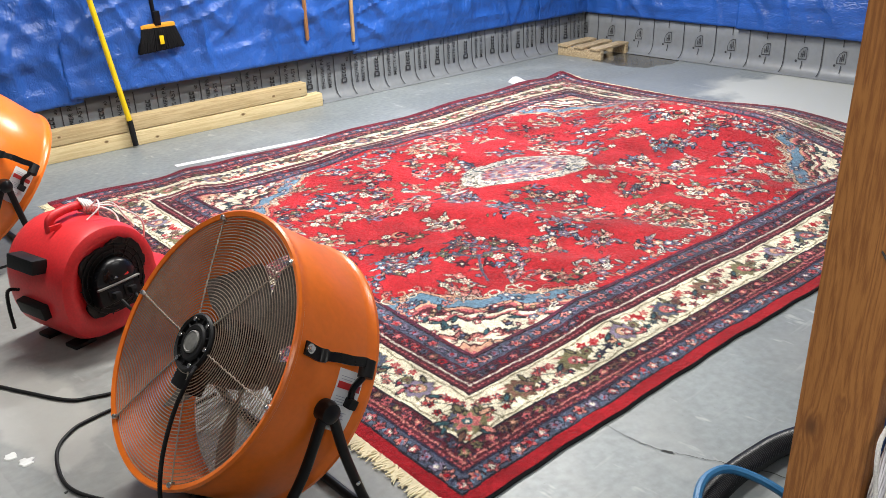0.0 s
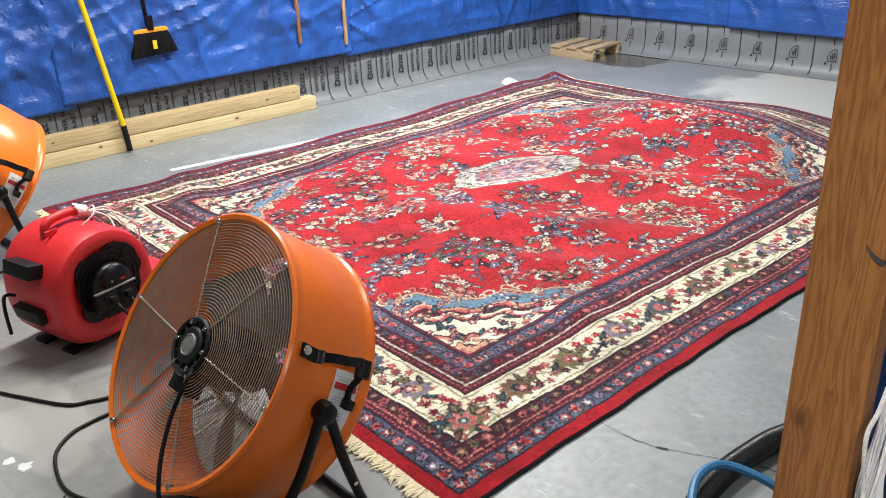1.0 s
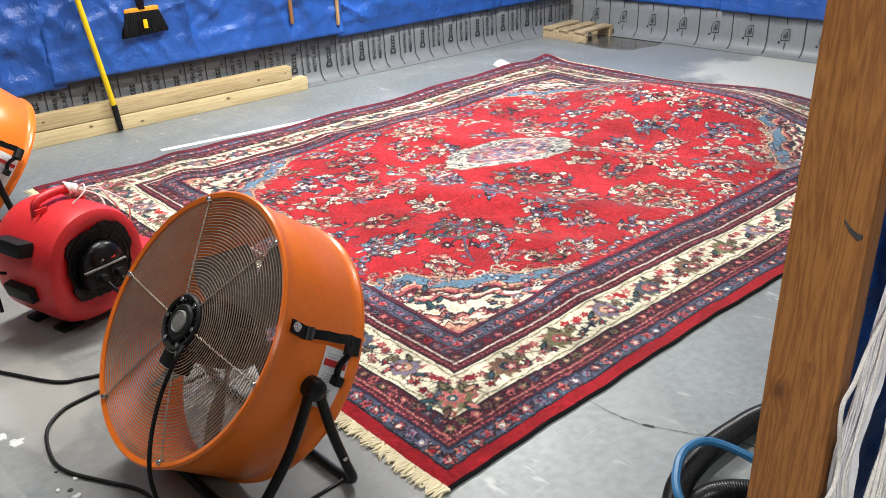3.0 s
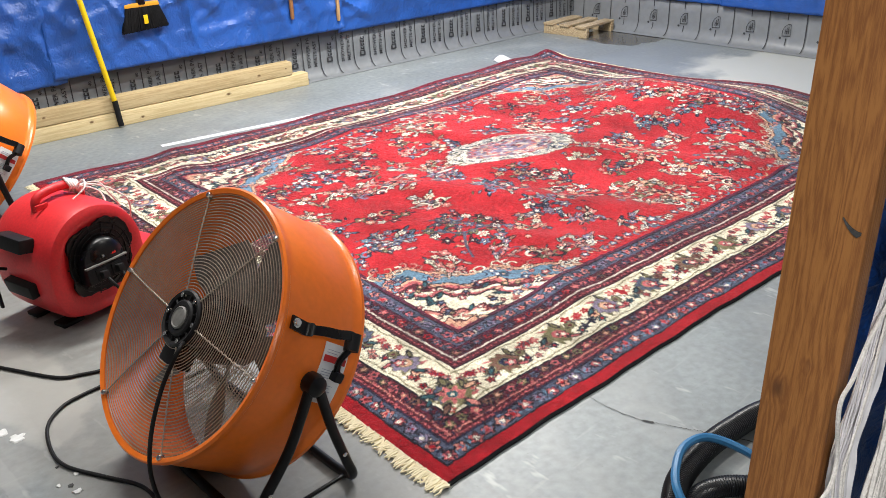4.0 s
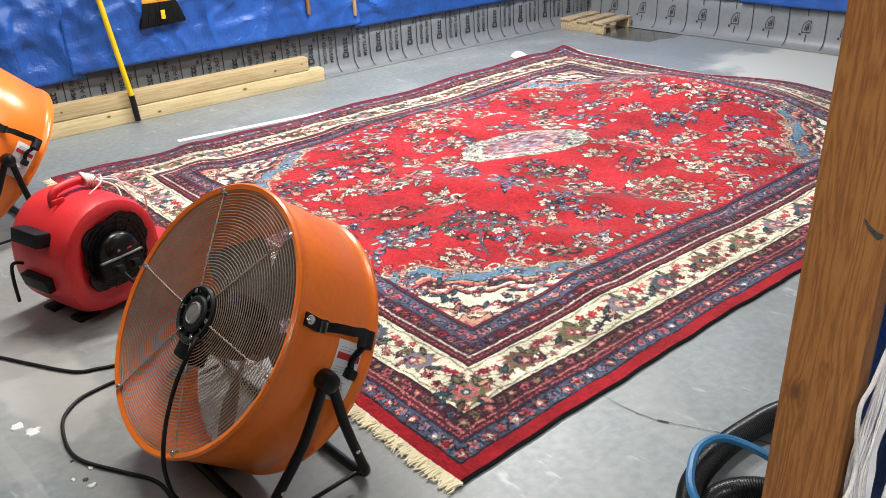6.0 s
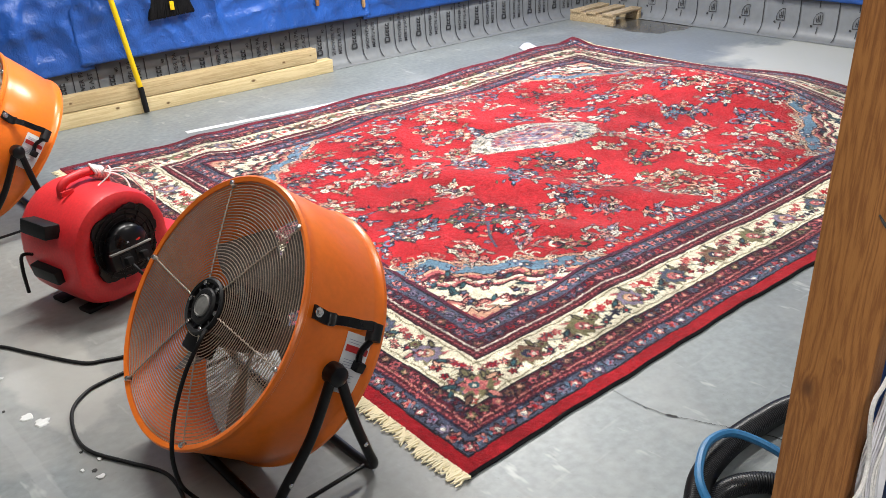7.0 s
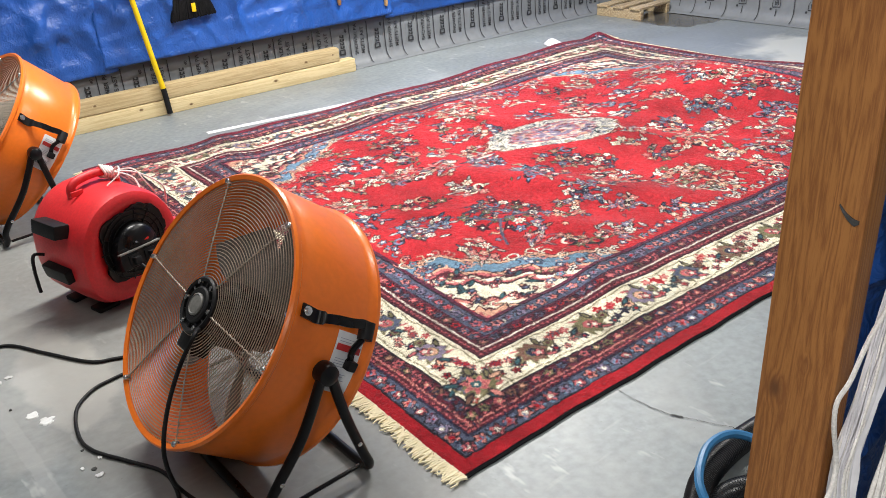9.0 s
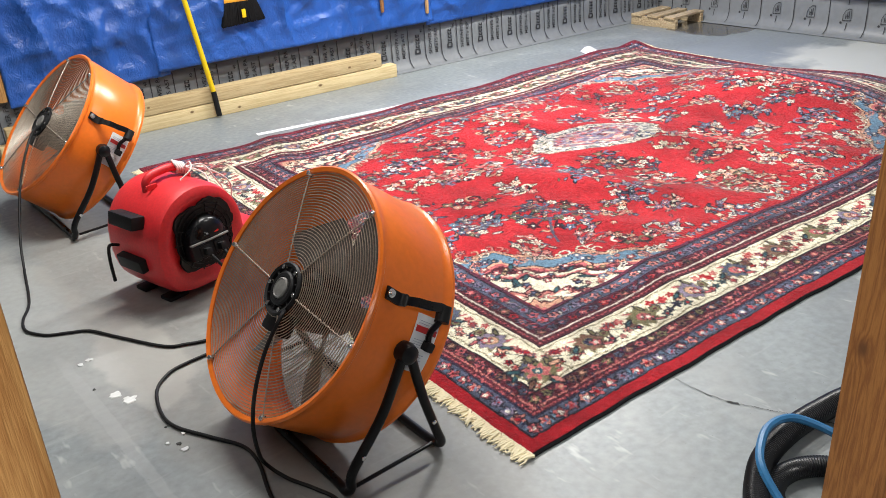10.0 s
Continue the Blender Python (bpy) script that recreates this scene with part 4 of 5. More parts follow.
# single buds and tendrils between the posies
for k in range(330):
    u, w = rng.uniform(IN + 0.05, RL - IN - 0.05), rng.uniform(IN + 0.05, RW - IN - 0.05)
    a, b = min(u, RL - u) - IN, min(w, RW - w) - IN
    if a * 0.8 + b < 0.60 or abs(u - CU) / 0.5 + abs(w - CW) / 0.30 < 1.0 or min(math.hypot(u - p[0], w - p[1]) - p[2] for p in PLACES) > 0.05:
        continue
    t = rng.uniform(0, 6.28)
    if k % 3:
        leaf(u, w, rng.uniform(0.012, 0.020), t, pick(("steel", "navy", "olive", "lilac", "rose")), pick(("ink", "white", "ink", "peach")))
    else:
        blossom(u, w, rng.uniform(0.012, 0.019), 5, t, pick(("steel", "pink", "peach", "white", "lilac")), pick(("navy", "rose", "ink")))
# long blue branches of the large sprays
for pts in (((0.86, 1.22), (0.96, 1.10), (1.02, 1.04), (1.14, 1.02), (1.22, 0.96)), ((1.02, 1.04), (0.96, 0.96), (0.92, 0.88)), ((1.36, 1.36), (1.46, 1.28), (1.54, 1.18))):
    for mu in (0, 1):
        vine([((RL - u if mu else u), (RW + 0.12 - w if mu else w)) for u, w in pts], 0.0060, "slate")

# centre medallion: blunt lozenge, pale scrolls round a dusty pink core
mt = radians(-27)
mu, mw = (UU - CU) * math.cos(mt) + (WW - CW) * math.sin(mt), -(UU - CU) * math.sin(mt) + (WW - CW) * math.cos(mt)


def med_rank(x, y):
    x = x - 0.35 * y
    return ((np.abs(x) / 0.335) ** 3 + (np.abs(y) / 0.160) ** 3) ** (1 / 3)


loz = rng.normal(0, 0.025, UU.shape) + med_rank(mu, mw) + 0.06 * np.abs(np.sin(np.arctan2(mw * 2, mu) * 8))
for lim, dye in ((1.03, "ink"), (1.0, "white"), (0.94, "slate"), (0.92, "pale"), (0.82, "slate"), (0.79, "white"), (0.70, "slate"), (0.67, "rose"), (0.60, "lilac"), (0.50, "pale"), (0.44, "rose"), (0.36, "lilac")):
    C[loz < lim] = DYE[dye]
for k in range(900):
    x, y = rng.uniform(-0.40, 0.40), rng.uniform(-0.16, 0.16)
    v = float(med_rank(x, y))
    if v > 0.97:
        continue
    u, w = CU + x * math.cos(mt) - y * math.sin(mt), CW + x * math.sin(mt) + y * math.cos(mt)
    if v > 0.66:
        oval(u, w, rng.uniform(0.008, 0.016), rng.uniform(0.003, 0.0055), rng.uniform(0, 3.1), pick(("ink", "teal", "white", "steel", "white", "pale", "olive", "slate")))
    else:
        oval(u, w, rng.uniform(0.008, 0.018), rng.uniform(0.003, 0.006), mt + rng.uniform(-0.5, 0.5), pick(("pale", "lilac", "rose", "peach", "lilac", "pale", "slate", "maroon")))
for sg in (-1, 1):
    u, w = CU + sg * 0.42, CW - sg * 0.02
    posy(u + sg * 0.04, w, 0.06, "rosy" if sg < 0 else "slate", 77 + sg)
    oval(u, w, 0.05, 0.010, 0, "pale", "navy")

# wear and hand-dyed bands across the weft, yarn-to-yarn jitter
C *= (1 + 0.08 * np.sin(UU * 9 + 1) * np.sin(UU * 23) + 0.06 * waver(UU, 41, 3) + 0.08 * waver(UU * 0.8 + 0.5 * np.sin(WW * 2.1), 5, 1) * waver(WW, 4, 2.4))[..., None]
C *= (1 + rng.normal(0, 0.10, (NU, NW, 1))).astype(np.float32)
C = np.clip(C, 0.004, 0.95)


def ease(x):
    x = np.clip(x, 0, 1)
    return x * x * (3 - 2 * x)


def rug_height(U, W):
    """The rug lies flat along its near edges and is blown up from beneath towards the far end."""
    z = 0.012 + 0 * U
    z = z + 0.038 * np.exp(-((U - 1.9) / 1.0) ** 2 - ((W - 1.75) / 0.75) ** 2)
    across = ease((W - 0.45) / 0.85) * (1 - 0.80 * ease((W - 1.55) / 0.75))
    keep = 0.10 + 0.42 * ease((2.0 - W) / 0.8)
    along = ease((U - 2.25) / 0.95) * (1 - (1 - keep) * ease((U - 3.22) / 0.46))
    z = z + 0.115 * across * along
    # curled far corner
    z = z + 0.032 * ease((U - RL + 0.22) / 0.22) * ease((W - RW + 0.22) / 0.22)
    away = np.clip(np.minimum(np.minimum(U, RL - U), np.minimum(W, RW - W)) / 0.5, 0, 1)
    z = z + away * (0.006 * np.sin(U * 5.1 + W * 2.3) + 0.005 * np.sin(W * 7.3 - U * 2.1 + 1) + 0.006)
    # soft billows left from having been rolled, and smaller puckers
    z = z + 0.028 * np.exp(-((U + 0.35 * W - 1.86 - 0.10 * np.sin(W * 3.1)) / 0.14) ** 2) * ease((W - 0.45) / 0.4) * ease((2.0 - W) / 0.5)
    z = z + 0.017 * np.exp(-((U - 0.62 - 0.12 * np.sin(W * 2.3)) / 0.10) ** 2) * np.clip((W - 0.6) / 0.8, 0, 1)
    z = z + 0.016 * np.exp(-((U - 0.98 - 0.25 * (W - 0.45)) / 0.10) ** 2 - ((W - 0.50) / 0.24) ** 2)
    z = z + 0.012 * np.exp(-((U + 0.9 * W - 1.98 - 0.05 * np.sin(W * 6)) / 0.09) ** 2) * ease((W - 0.55) / 0.3) * ease((1.7 - W) / 0.5)
    z = z + 0.012 * np.exp(-((U - 2.35 + 0.5 * (W - 0.9)) / 0.08) ** 2) * away
    z = z + 0.004 * away * np.sin(U * 13 + 2.5 * np.sin(W * 4)) * np.sin(W * 9 + 1.3 * np.sin(U * 5))
    z = z + 0.012 * np.clip((W - RW + 0.25) / 0.25, 0, 1) * (0.5 + 0.5 * np.sin(U * 8.0))
    return z


ZZ = rug_height(UU, WW) + rng.normal(0, 0.0006, (NU, NW))
ZZ[0, :] = ZZ[-1, :] = 0.002
ZZ[:, 0], ZZ[:, -1] = np.maximum(0.0, ZZ[:, 1] - 0.012), np.maximum(0.0, ZZ[:, -2] - 0.012)
ZZ[-1, :] = np.maximum(0.0, ZZ[-2, :] - 0.012)
wob = 0.006 * waver(U1, 6.0, 0.7)
XX, YY = UU.copy(), WW.copy()
# the long sides bow a little
bow = 0.042 * (1 - np.exp(-U1 / 0.6)) + 0.02 * np.clip(U1 - 1.7, 0, 2)
sag = -0.055 * np.exp(-((U1 - 1.15) / 1.25) ** 2) + 0.05 * ease((U1 - 3.1) / 0.6)
YY += bow[:, None] * np.exp(-WW / 0.9) + sag[:, None] * np.exp(-(RW - WW) / 0.6)
YY += (wob[:, None] * np.exp(-WW / 0.3)) + 0.007 * waver(U1, 4.1, 2.1)[:, None] * np.exp(-(RW - WW) / 0.3)
XX += 0.005 * waver(W1, 5.0, 1.3)[None, :] * np.exp(-UU / 0.3)
co = np.stack([XX, YY, ZZ], -1).reshape(-1, 3).astype(np.float32)
idx = np.arange(NU * NW, dtype=np.int32).reshape(NU, NW)
quads = np.stack([idx[:-1, :-1], idx[1:, :-1], idx[1:, 1:], idx[:-1, 1:]], -1).reshape(-1)
me = bpy.data.meshes.new("woven_surface")
me.vertices.add(len(co))
me.vertices.foreach_set("co", co.ravel())
nq = len(quads) // 4
me.loops.add(len(quads))
me.loops.foreach_set("vertex_index", quads)
me.polygons.add(nq)
me.polygons.foreach_set("loop_start", np.arange(0, len(quads), 4, dtype=np.int32))
me.update(calc_edges=True)
me.shade_smooth()
col = me.color_attributes.new("dye", "FLOAT_COLOR", "POINT")
col.data.foreach_set("color", np.concatenate([C.reshape(-1, 3), np.ones((NU * NW, 1), np.float32)], 1).ravel())
me.materials.append(M_WOOL)
rug = thing("oriental_rug", RUG, "large red oriental wool rug with floral borders and cream fringe", "rug")
surface = new("woven_surface", me)
surface.parent = rug


def fringe(row, way, label):
    """Cotton ends that hang from one short edge and follow its rise and bow."""
    bm = bmesh.new()
    g = random.Random(5)
    for k in range(1200):
        i = min(NW - 1, int(NW * (k + g.random()) / 1200))
        u, w, lift = float(XX[row, i]), float(YY[row, i]), max(0.0, float(ZZ[row, i]) - 0.002)
        ln, lean, r = g.uniform(0.020, 0.050), g.gauss(0, 0.015), g.uniform(0.0028, 0.0048)
        cl = 0.010 * math.sin(w * 95)
        p = [(u + way * s * ln - way * 0.006, w + lean * s + cl * s + g.gauss(0, 0.002), lift * (1 - 0.5 * s) + 0.006 * (1 - s) ** 2 + 0.005 + 0.0012 * math.sin(s * 3 + k)) for s in (0, 0.3, 0.65, 1.0)]
        tube(p, [r, r, r * 0.9, r * 0.4], 4, bm=bm)
    if way < 0:
        block((-0.018, 0.012, 0.001), (0.004, RW - 0.012, 0.005), 0.0015, bm)
    ob = part("fringe", bm, M_FRINGE, rug, label)
    tagged(ob, kind="stuff")


fringe(0, -1, "short cream cotton fringe")
fringe(-1, 1, "short cream cotton fringe")
# dark overcast edges along both long sides
for w0, s in ((0, -1), (RW, 1)):
    pts = []
    for i in range(0, NU, 6):
        j = 0 if w0 == 0 else NW - 1
        pts.append((XX[i, j], YY[i, j] - s * 0.003, max(0.006, ZZ[i, 1 if w0 == 0 else NW - 2] - 0.006)))
    part("bound_edge", tube(pts, 0.0040, 6), M_RUBBER, rug, "black overcast selvedge")


# ---- drum fans ----
def drum_fan(x, y, cz, tilt, yaw, label):
    """An orange drum fan: drum, wire guards, motor, blades, tube stand. Local -x is the way the intake guard faces."""
    f = thing("drum_fan", pose(x, y, 0, 0, 0, yaw), label, "fan", "drum fans")
    n = Vector((-math.cos(radians(tilt)), 0, math.sin(radians(tilt))))
    X = Vector((0, 1, 0))
    Y = n.cross(X)
    D = Matrix.Translation((0, 0, cz)) @ Matrix((X, Y, n)).transposed().to_4x4()
    R, H = 0.335, 0.247
    prof = [(R - 0.010, 0.004), (R + 0.001, 0.008), (R + 0.006, 0.003), (R + 0.005, -0.006), (R - 0.001, -0.012), (R - 0.002, -0.03), (R, -0.035), (R, -H + 0.035), (R - 0.002, -H + 0.03), (R + 0.001, -H + 0.014), (R + 0.007, -H + 0.006), (R + 0.006, -H - 0.004), (R - 0.004, -H - 0.006), (R - 0.010, -H), (R - 0.010, -0.004)]
    drum = part("drum", lathe(prof, 112, closed=True), M_ORANGE, f, "glossy orange steel drum", D)

    def guard(name, z, rings, r0, r1, dome, wire, twist, bolts):
        g = new(name)
        g.parent = f
        for k in range(rings):
            r = r0 + (r1 - r0) * k / (rings - 1)
            h = z + dome * (1 - (r / r1) ** 2)
            part("ring", tube([(r * math.cos(a), r * math.sin(a), h) for a in (2 * math.pi * j / 72 for j in range(72))], wire, 5, True), M_CHROME, g, m=D)
        for k in range(6):
            a = radians(176 + 60 * k)
            for off, nm in ((0.0, "spoke"),):
                pts, rad = [], []
                for j in range(49):
                    r = 0.055 + (R - 0.012 - 0.055) * j / 48
                    tw = 0.0014 * math.sin(j * 1.9)
                    pts.append((r * math.cos(a) - tw * math.sin(a), r * math.sin(a) + tw * math.cos(a), z + dome * (1 - (r / r1) ** 2) + twist))
                    rad.append(0.0018 + 0.0008 * math.sin(j * 1.9 + 1))
                part(nm, tube(pts, rad, 6), M_CHROME, g, m=D)
            if bolts:
                b = lathe([(0.004, -0.012), (0.0085, -0.010), (0.0085, -0.002), (0.006, 0.004), (0.002, 0.006)], 12)
                bmesh.ops.translate(b, vec=(math.cos(a) * (R - 0.010), math.sin(a) * (R - 0.010), z + 0.008), verts=b.verts)
                part("bolt", b, M_BOLT, g, m=D)
                b = lathe([(0.003, -0.004), (0.006, -0.003), (0.006, 0.003), (0.002, 0.005)], 10)
                bmesh.ops.translate(b, vec=(math.cos(a + 0.1) * 0.058, math.sin(a + 0.1) * 0.058, z + dome + 0.006), verts=b.verts)
                part("bolt", b, M_BOLT, g, m=D)
        return g

    guard("front_guard", 0.000, 34, 0.066, 0.322, 0.016, 0.00115, 0.003, True)
    rear = guard("rear_guard", -H + 0.004, 30, 0.080, 0.322, -0.012, 0.0014, -0.003, False)
    for k in range(36):
        a = 2 * math.pi * k / 36 + 0.04
        part("radial_wire", tube([(q * math.cos(a), q * math.sin(a), -H - 0.002 - 0.010 * (1 - (q / 0.322) ** 2)) for q in (0.08, 0.16, 0.24, 0.324)], 0.0013, 4), M_CHROME, rear, m=D)
    hub = lathe([(0.058, 0.010), (0.069, 0.012), (0.071, 0.020), (0.066, 0.025), (0.059, 0.022), (0.057, 0.013), (0.046, 0.013), (0.045, 0.022), (0.040, 0.026), (0.031, 0.026), (0.030, 0.021), (0.001, 0.021)], 48)
    part("guard_hub", hub, M_MOTOR, f, "black ribbed hub plate", D)
    for k in range(12):
        a = 2 * math.pi * k / 12
        part("hub_rib", tube([(0.044 * math.cos(a), 0.044 * math.sin(a), 0.018), (0.060 * math.cos(a), 0.060 * math.sin(a), 0.018)], 0.0028, 6), M_MOTOR, f, m=D)
    part("hub_cap", lathe([(0.027, 0.020), (0.028, 0.027), (0.024, 0.030), (0.022, 0.028), (0.018, 0.029), (0.001, 0.0295)], 32), M_DULL, f, "grey round hub cap", D)
    mot = lathe([(0.02, 0.008), (0.055, 0.004), (0.060, -0.010), (0.060, -0.040), (0.078, -0.050), (0.082, -0.060), (0.078, -0.064), (0.082, -0.070), (0.082, -0.100), (0.078, -0.104), (0.082, -0.110), (0.080, -0.135), (0.055, -0.148), (0.02, -0.150)], 40)
    part("motor", mot, M_MOTOR, f, "dark cylindrical motor", D)
    vent = block((-0.115, -0.045, -0.120), (-0.078, 0.030, -0.060), 0.005)
    part("capacitor_box", vent, M_MOTOR, f, "dark vented box on the motor", D)
    for k in range(5):
        part("vent_slot", block((-0.117, -0.036 + 0.013 * k, -0.112), (-0.1145, -0.030 + 0.013 * k, -0.068), 0.0008), M_BLACK, f, m=D)
    jb = block((-0.050, 0.048, -0.035), (0.024, 0.112, 0.016), 0.008)
    part("junction_box", jb, M_BLACK, f, "black cable box", D)
    # five broad pitched blades
    for k in range(5):
        a0 = 2 * math.pi * k / 5 + 0.5
        bm = bmesh.new()
        V = []
        for i in range(11):
            r = 0.06 + 0.235 * i / 10
            half = 0.20 + 0.30 * math.sin(math.pi * min(1, i / 10 * 0.75 + 0.1)) * 0.9
            row = []
            for j in range(9):
                t = (j / 8 - 0.5) * 2
                a = a0 + t * half * (0.95 - 0.25 * i / 10) + 0.12 * i / 10
                row.append(bm.verts.new((r * math.cos(a), r * math.sin(a), -0.165 + t * 0.040 * (0.6 + 0.4 * i / 10) + 0.010 * t * t)))
            V.append(row)
        for i in range(10):
            for j in range(8):
                bm.faces.new((V[i][j], V[i + 1][j], V[i + 1][j + 1], V[i][j + 1]))
        ex = bmesh.ops.extrude_face_region(bm, geom=bm.faces[:])
        for v in ex["geom"]:
            if isinstance(v, bmesh.types.BMVert):
                v.co.z -= 0.0018
        part("blade", bm, M_BLADE, f, "dull silver fan blade", D)
    part("blade_hub", lathe([(0.02, -0.146), (0.065, -0.150), (0.068, -0.19), (0.05, -0.2), (0.001, -0.2)], 32), M_BLADE, f, m=D)

    # carrying handle on the drum's side with its hanging strap end
    def on_drum(deg, depth, lift=0.0):
        a = radians(deg)
        return Vector(((R + lift) * math.cos(a), (R + lift) * math.sin(a), -depth))

    for side in (1, -1):
        base = lambda deg: (180 + (deg - 180)) if side == 1 else -(deg - 180)
        h = new("carrying_handle")
        h.parent = f
        tagged(h, "black strap handle bolted to the drum")
        pl = bmesh.new()
        path = [on_drum(base(201), 0.022, 0.006), on_drum(base(200.5), 0.045, 0.006), on_drum(base(200), 0.062, 0.010), on_drum(base(200), 0.075, 0.024), on_drum(base(200.5), 0.10, 0.034), on_drum(base(201), 0.14, 0.036), on_drum(base(202), 0.175, 0.034), on_drum(base(202), 0.198, 0.030)]
        prev = None
        for i, p in enumerate(spline(path, 5)):
            rad = Vector((p.x, p.y, 0)).normalized()
            tan = Vector((-rad.y, rad.x, 0))
            wdt = 0.015 if i < 15 else 0.011
            ring = [pl.verts.new(p + tan * a + rad * b) for a, b in ((-wdt, -0.003), (wdt, -0.003), (wdt, 0.003), (-wdt, 0.003))]
            if prev:
                for j in range(4):
                    pl.faces.new((prev[j], prev[(j + 1) % 4], ring[(j + 1) % 4], ring[j]))
            else:
                pl.faces.new(ring)
            prev = ring
        pl.faces.new(prev[::-1])
        part("strap", pl, M_BLACK, h, m=D)
        p0, p1 = on_drum(base(203.5), 0.198, 0.026), on_drum(base(197), 0.198, 0.026)
        part("grip_end", tube([p0, p1], 0.018, 14), M_RUBBER, h, m=D)
        tail = [on_drum(base(197), 0.192, 0.026), on_drum(base(193), 0.180, 0.020), on_drum(base(190), 0.183, 0.014), on_drum(base(187.5), 0.190, 0.012)]
        part("strap_tail", tube(spline(tail, 4), 0.008, 8), M_BLACK, h, m=D)
        e = on_drum(base(186.3), 0.192, 0.013)
        part("tail_clip", block(e - Vector((0.012, 0.014, 0.012)), e + Vector((0.012, 0.010, 0.012)), 0.004), M_RUBBER, h, m=D)
        b = lathe([(0.011, 0.0), (0.011, 0.003), (0.007, 0.003), (0.007, 0.009), (0.001, 0.010)], 12)
        q = on_drum(base(201), 0.034, 0.009)
        part("bolt", b, M_BOLT, h, m=D @ Matrix.Translation(q) @ Vector((q.x, q.y, 0)).to_track_quat("Z", "Y").to_matrix().to_4x4())

    # paper label on the drum, curved with it
    lab = new("paper_label")
    lab.parent = f
    tagged(lab, "white paper label with a red heading and grey lines")

    def patch(d0, d1, z0, z1, mat, lift, nm):
        bm = sheet_grid(10, 2, lambda a, b: on_drum(d0 + (d1 - d0) * a, z0 + (z1 - z0) * b, lift))
        ex = bmesh.ops.extrude_face_region(bm, geom=bm.faces[:])
        for v in ex["geom"]:
            if isinstance(v, bmesh.types.BMVert):
                rr = Vector((v.co.x, v.co.y, 0)).normalized()
                v.co += rr * 0.0008
        part(nm, bm, mat, lab, m=D)

    patch(174.5, 198.5, 0.140, 0.219, M_WHITE, 0.0012, "sheet")
    patch(191.0, 193.6, 0.145, 0.215, M_REDINK, 0.0026, "heading")
    for d0, w1 in ((194.5, 0.19), (195.6, 0.20), (187.8, 0.205), (186.8, 0.20), (185.8, 0.205), (184.8, 0.19), (182.0, 0.205), (181.0, 0.20), (179.6, 0.205), (178.4, 0.185)):
        patch(d0, d0 + 0.22, 0.150, w1 - 0.006, M_GREYINK, 0.0026, "printed_bar")

    # stand: a V of bent tube on each side, joined under the drum
    st = new("stand")
    st.parent = f
    tagged(st, "black bent-tube stand")
    pv = Vector((0.110, 0, cz - 0.075))
    r = 0.0125
    for s in (-1, 1):
        ys = s * (R - 0.012)
        piv = lathe([(0.001, -0.006), (0.026, -0.004), (0.028, 0.012), (0.024, 0.030), (0.010, 0.040), (0.001, 0.041)], 20)
        part("pivot_knob", piv, M_BLACK, st, "black clamp knob", Matrix.Translation((pv.x, s * (R + 0.002), pv.z)) @ pose(0, 0, 0, -90 * s, 0, 0))
    # front loop and rear loop
    for nm, x1, xb, zt in (("front_leg_loop", -0.072, -0.078, 0.0), ("rear_leg_loop", 0.182, 0.192, 0.0)):
        pts = []
        for s in (-1, 1):
            ys = s * (R + 0.018)
            leg = [(pv.x + (0.006 if x1 > 0 else -0.006), ys, pv.z + 0.012), (pv.x * 0.55 + x1 * 0.45, ys, pv.z * 0.55 + 0.02), (x1 * 0.96, ys, 0.085), (xb, ys * 0.985, 0.036), (xb + (0.004 if x1 > 0 else -0.004), ys * 0.93, 0.0165), (xb, ys * 0.80, r + 0.0005)]
            pts = pts + leg if s == -1 else pts + [(xb, -0.18, r), (xb, 0.0, r), (xb, 0.18, r)] + leg[::-1]
        part(nm, tube(spline(pts, 7), r, 12), M_BLACK, st)
    for s in (-1, 1):
        ys = s * (R + 0.018)
        part("cross_bar", tube([(-0.062, ys * 0.96, 0.026), (0.170, ys * 0.96, 0.034)], 0.0055, 8), M_BLACK, st)
        for bx, bz in ((0.158, 0.115), (-0.042, 0.115)):
            b = lathe([(0.006, 0), (0.006, 0.002), (0.003, 0.004), (0.001, 0.0042)], 10)
            part("bolt", b, M_BOLT, st, m=Matrix.Translation((bx + (0.006 if bx > 0 else -0.002), s * (R + 0.030), bz)) @ pose(0, 0, 0, -90 * s, 0, 0))
    return f


drum_fan(-0.326, 0.5354, 0.405, 38.2, -1.0, "orange drum fan with wire guard on a black tube stand")
drum_fan(-0.309, 2.672, 0.428, 42.3, 0.5, "orange drum fan with wire guard standing behind the red blower")


def cable(name, pts, r, mat, label, n=8, category="cable", group="power cables"):
    return tagged(part(name, tube(spline(pts, n), r, 8), mat), label, category, group)


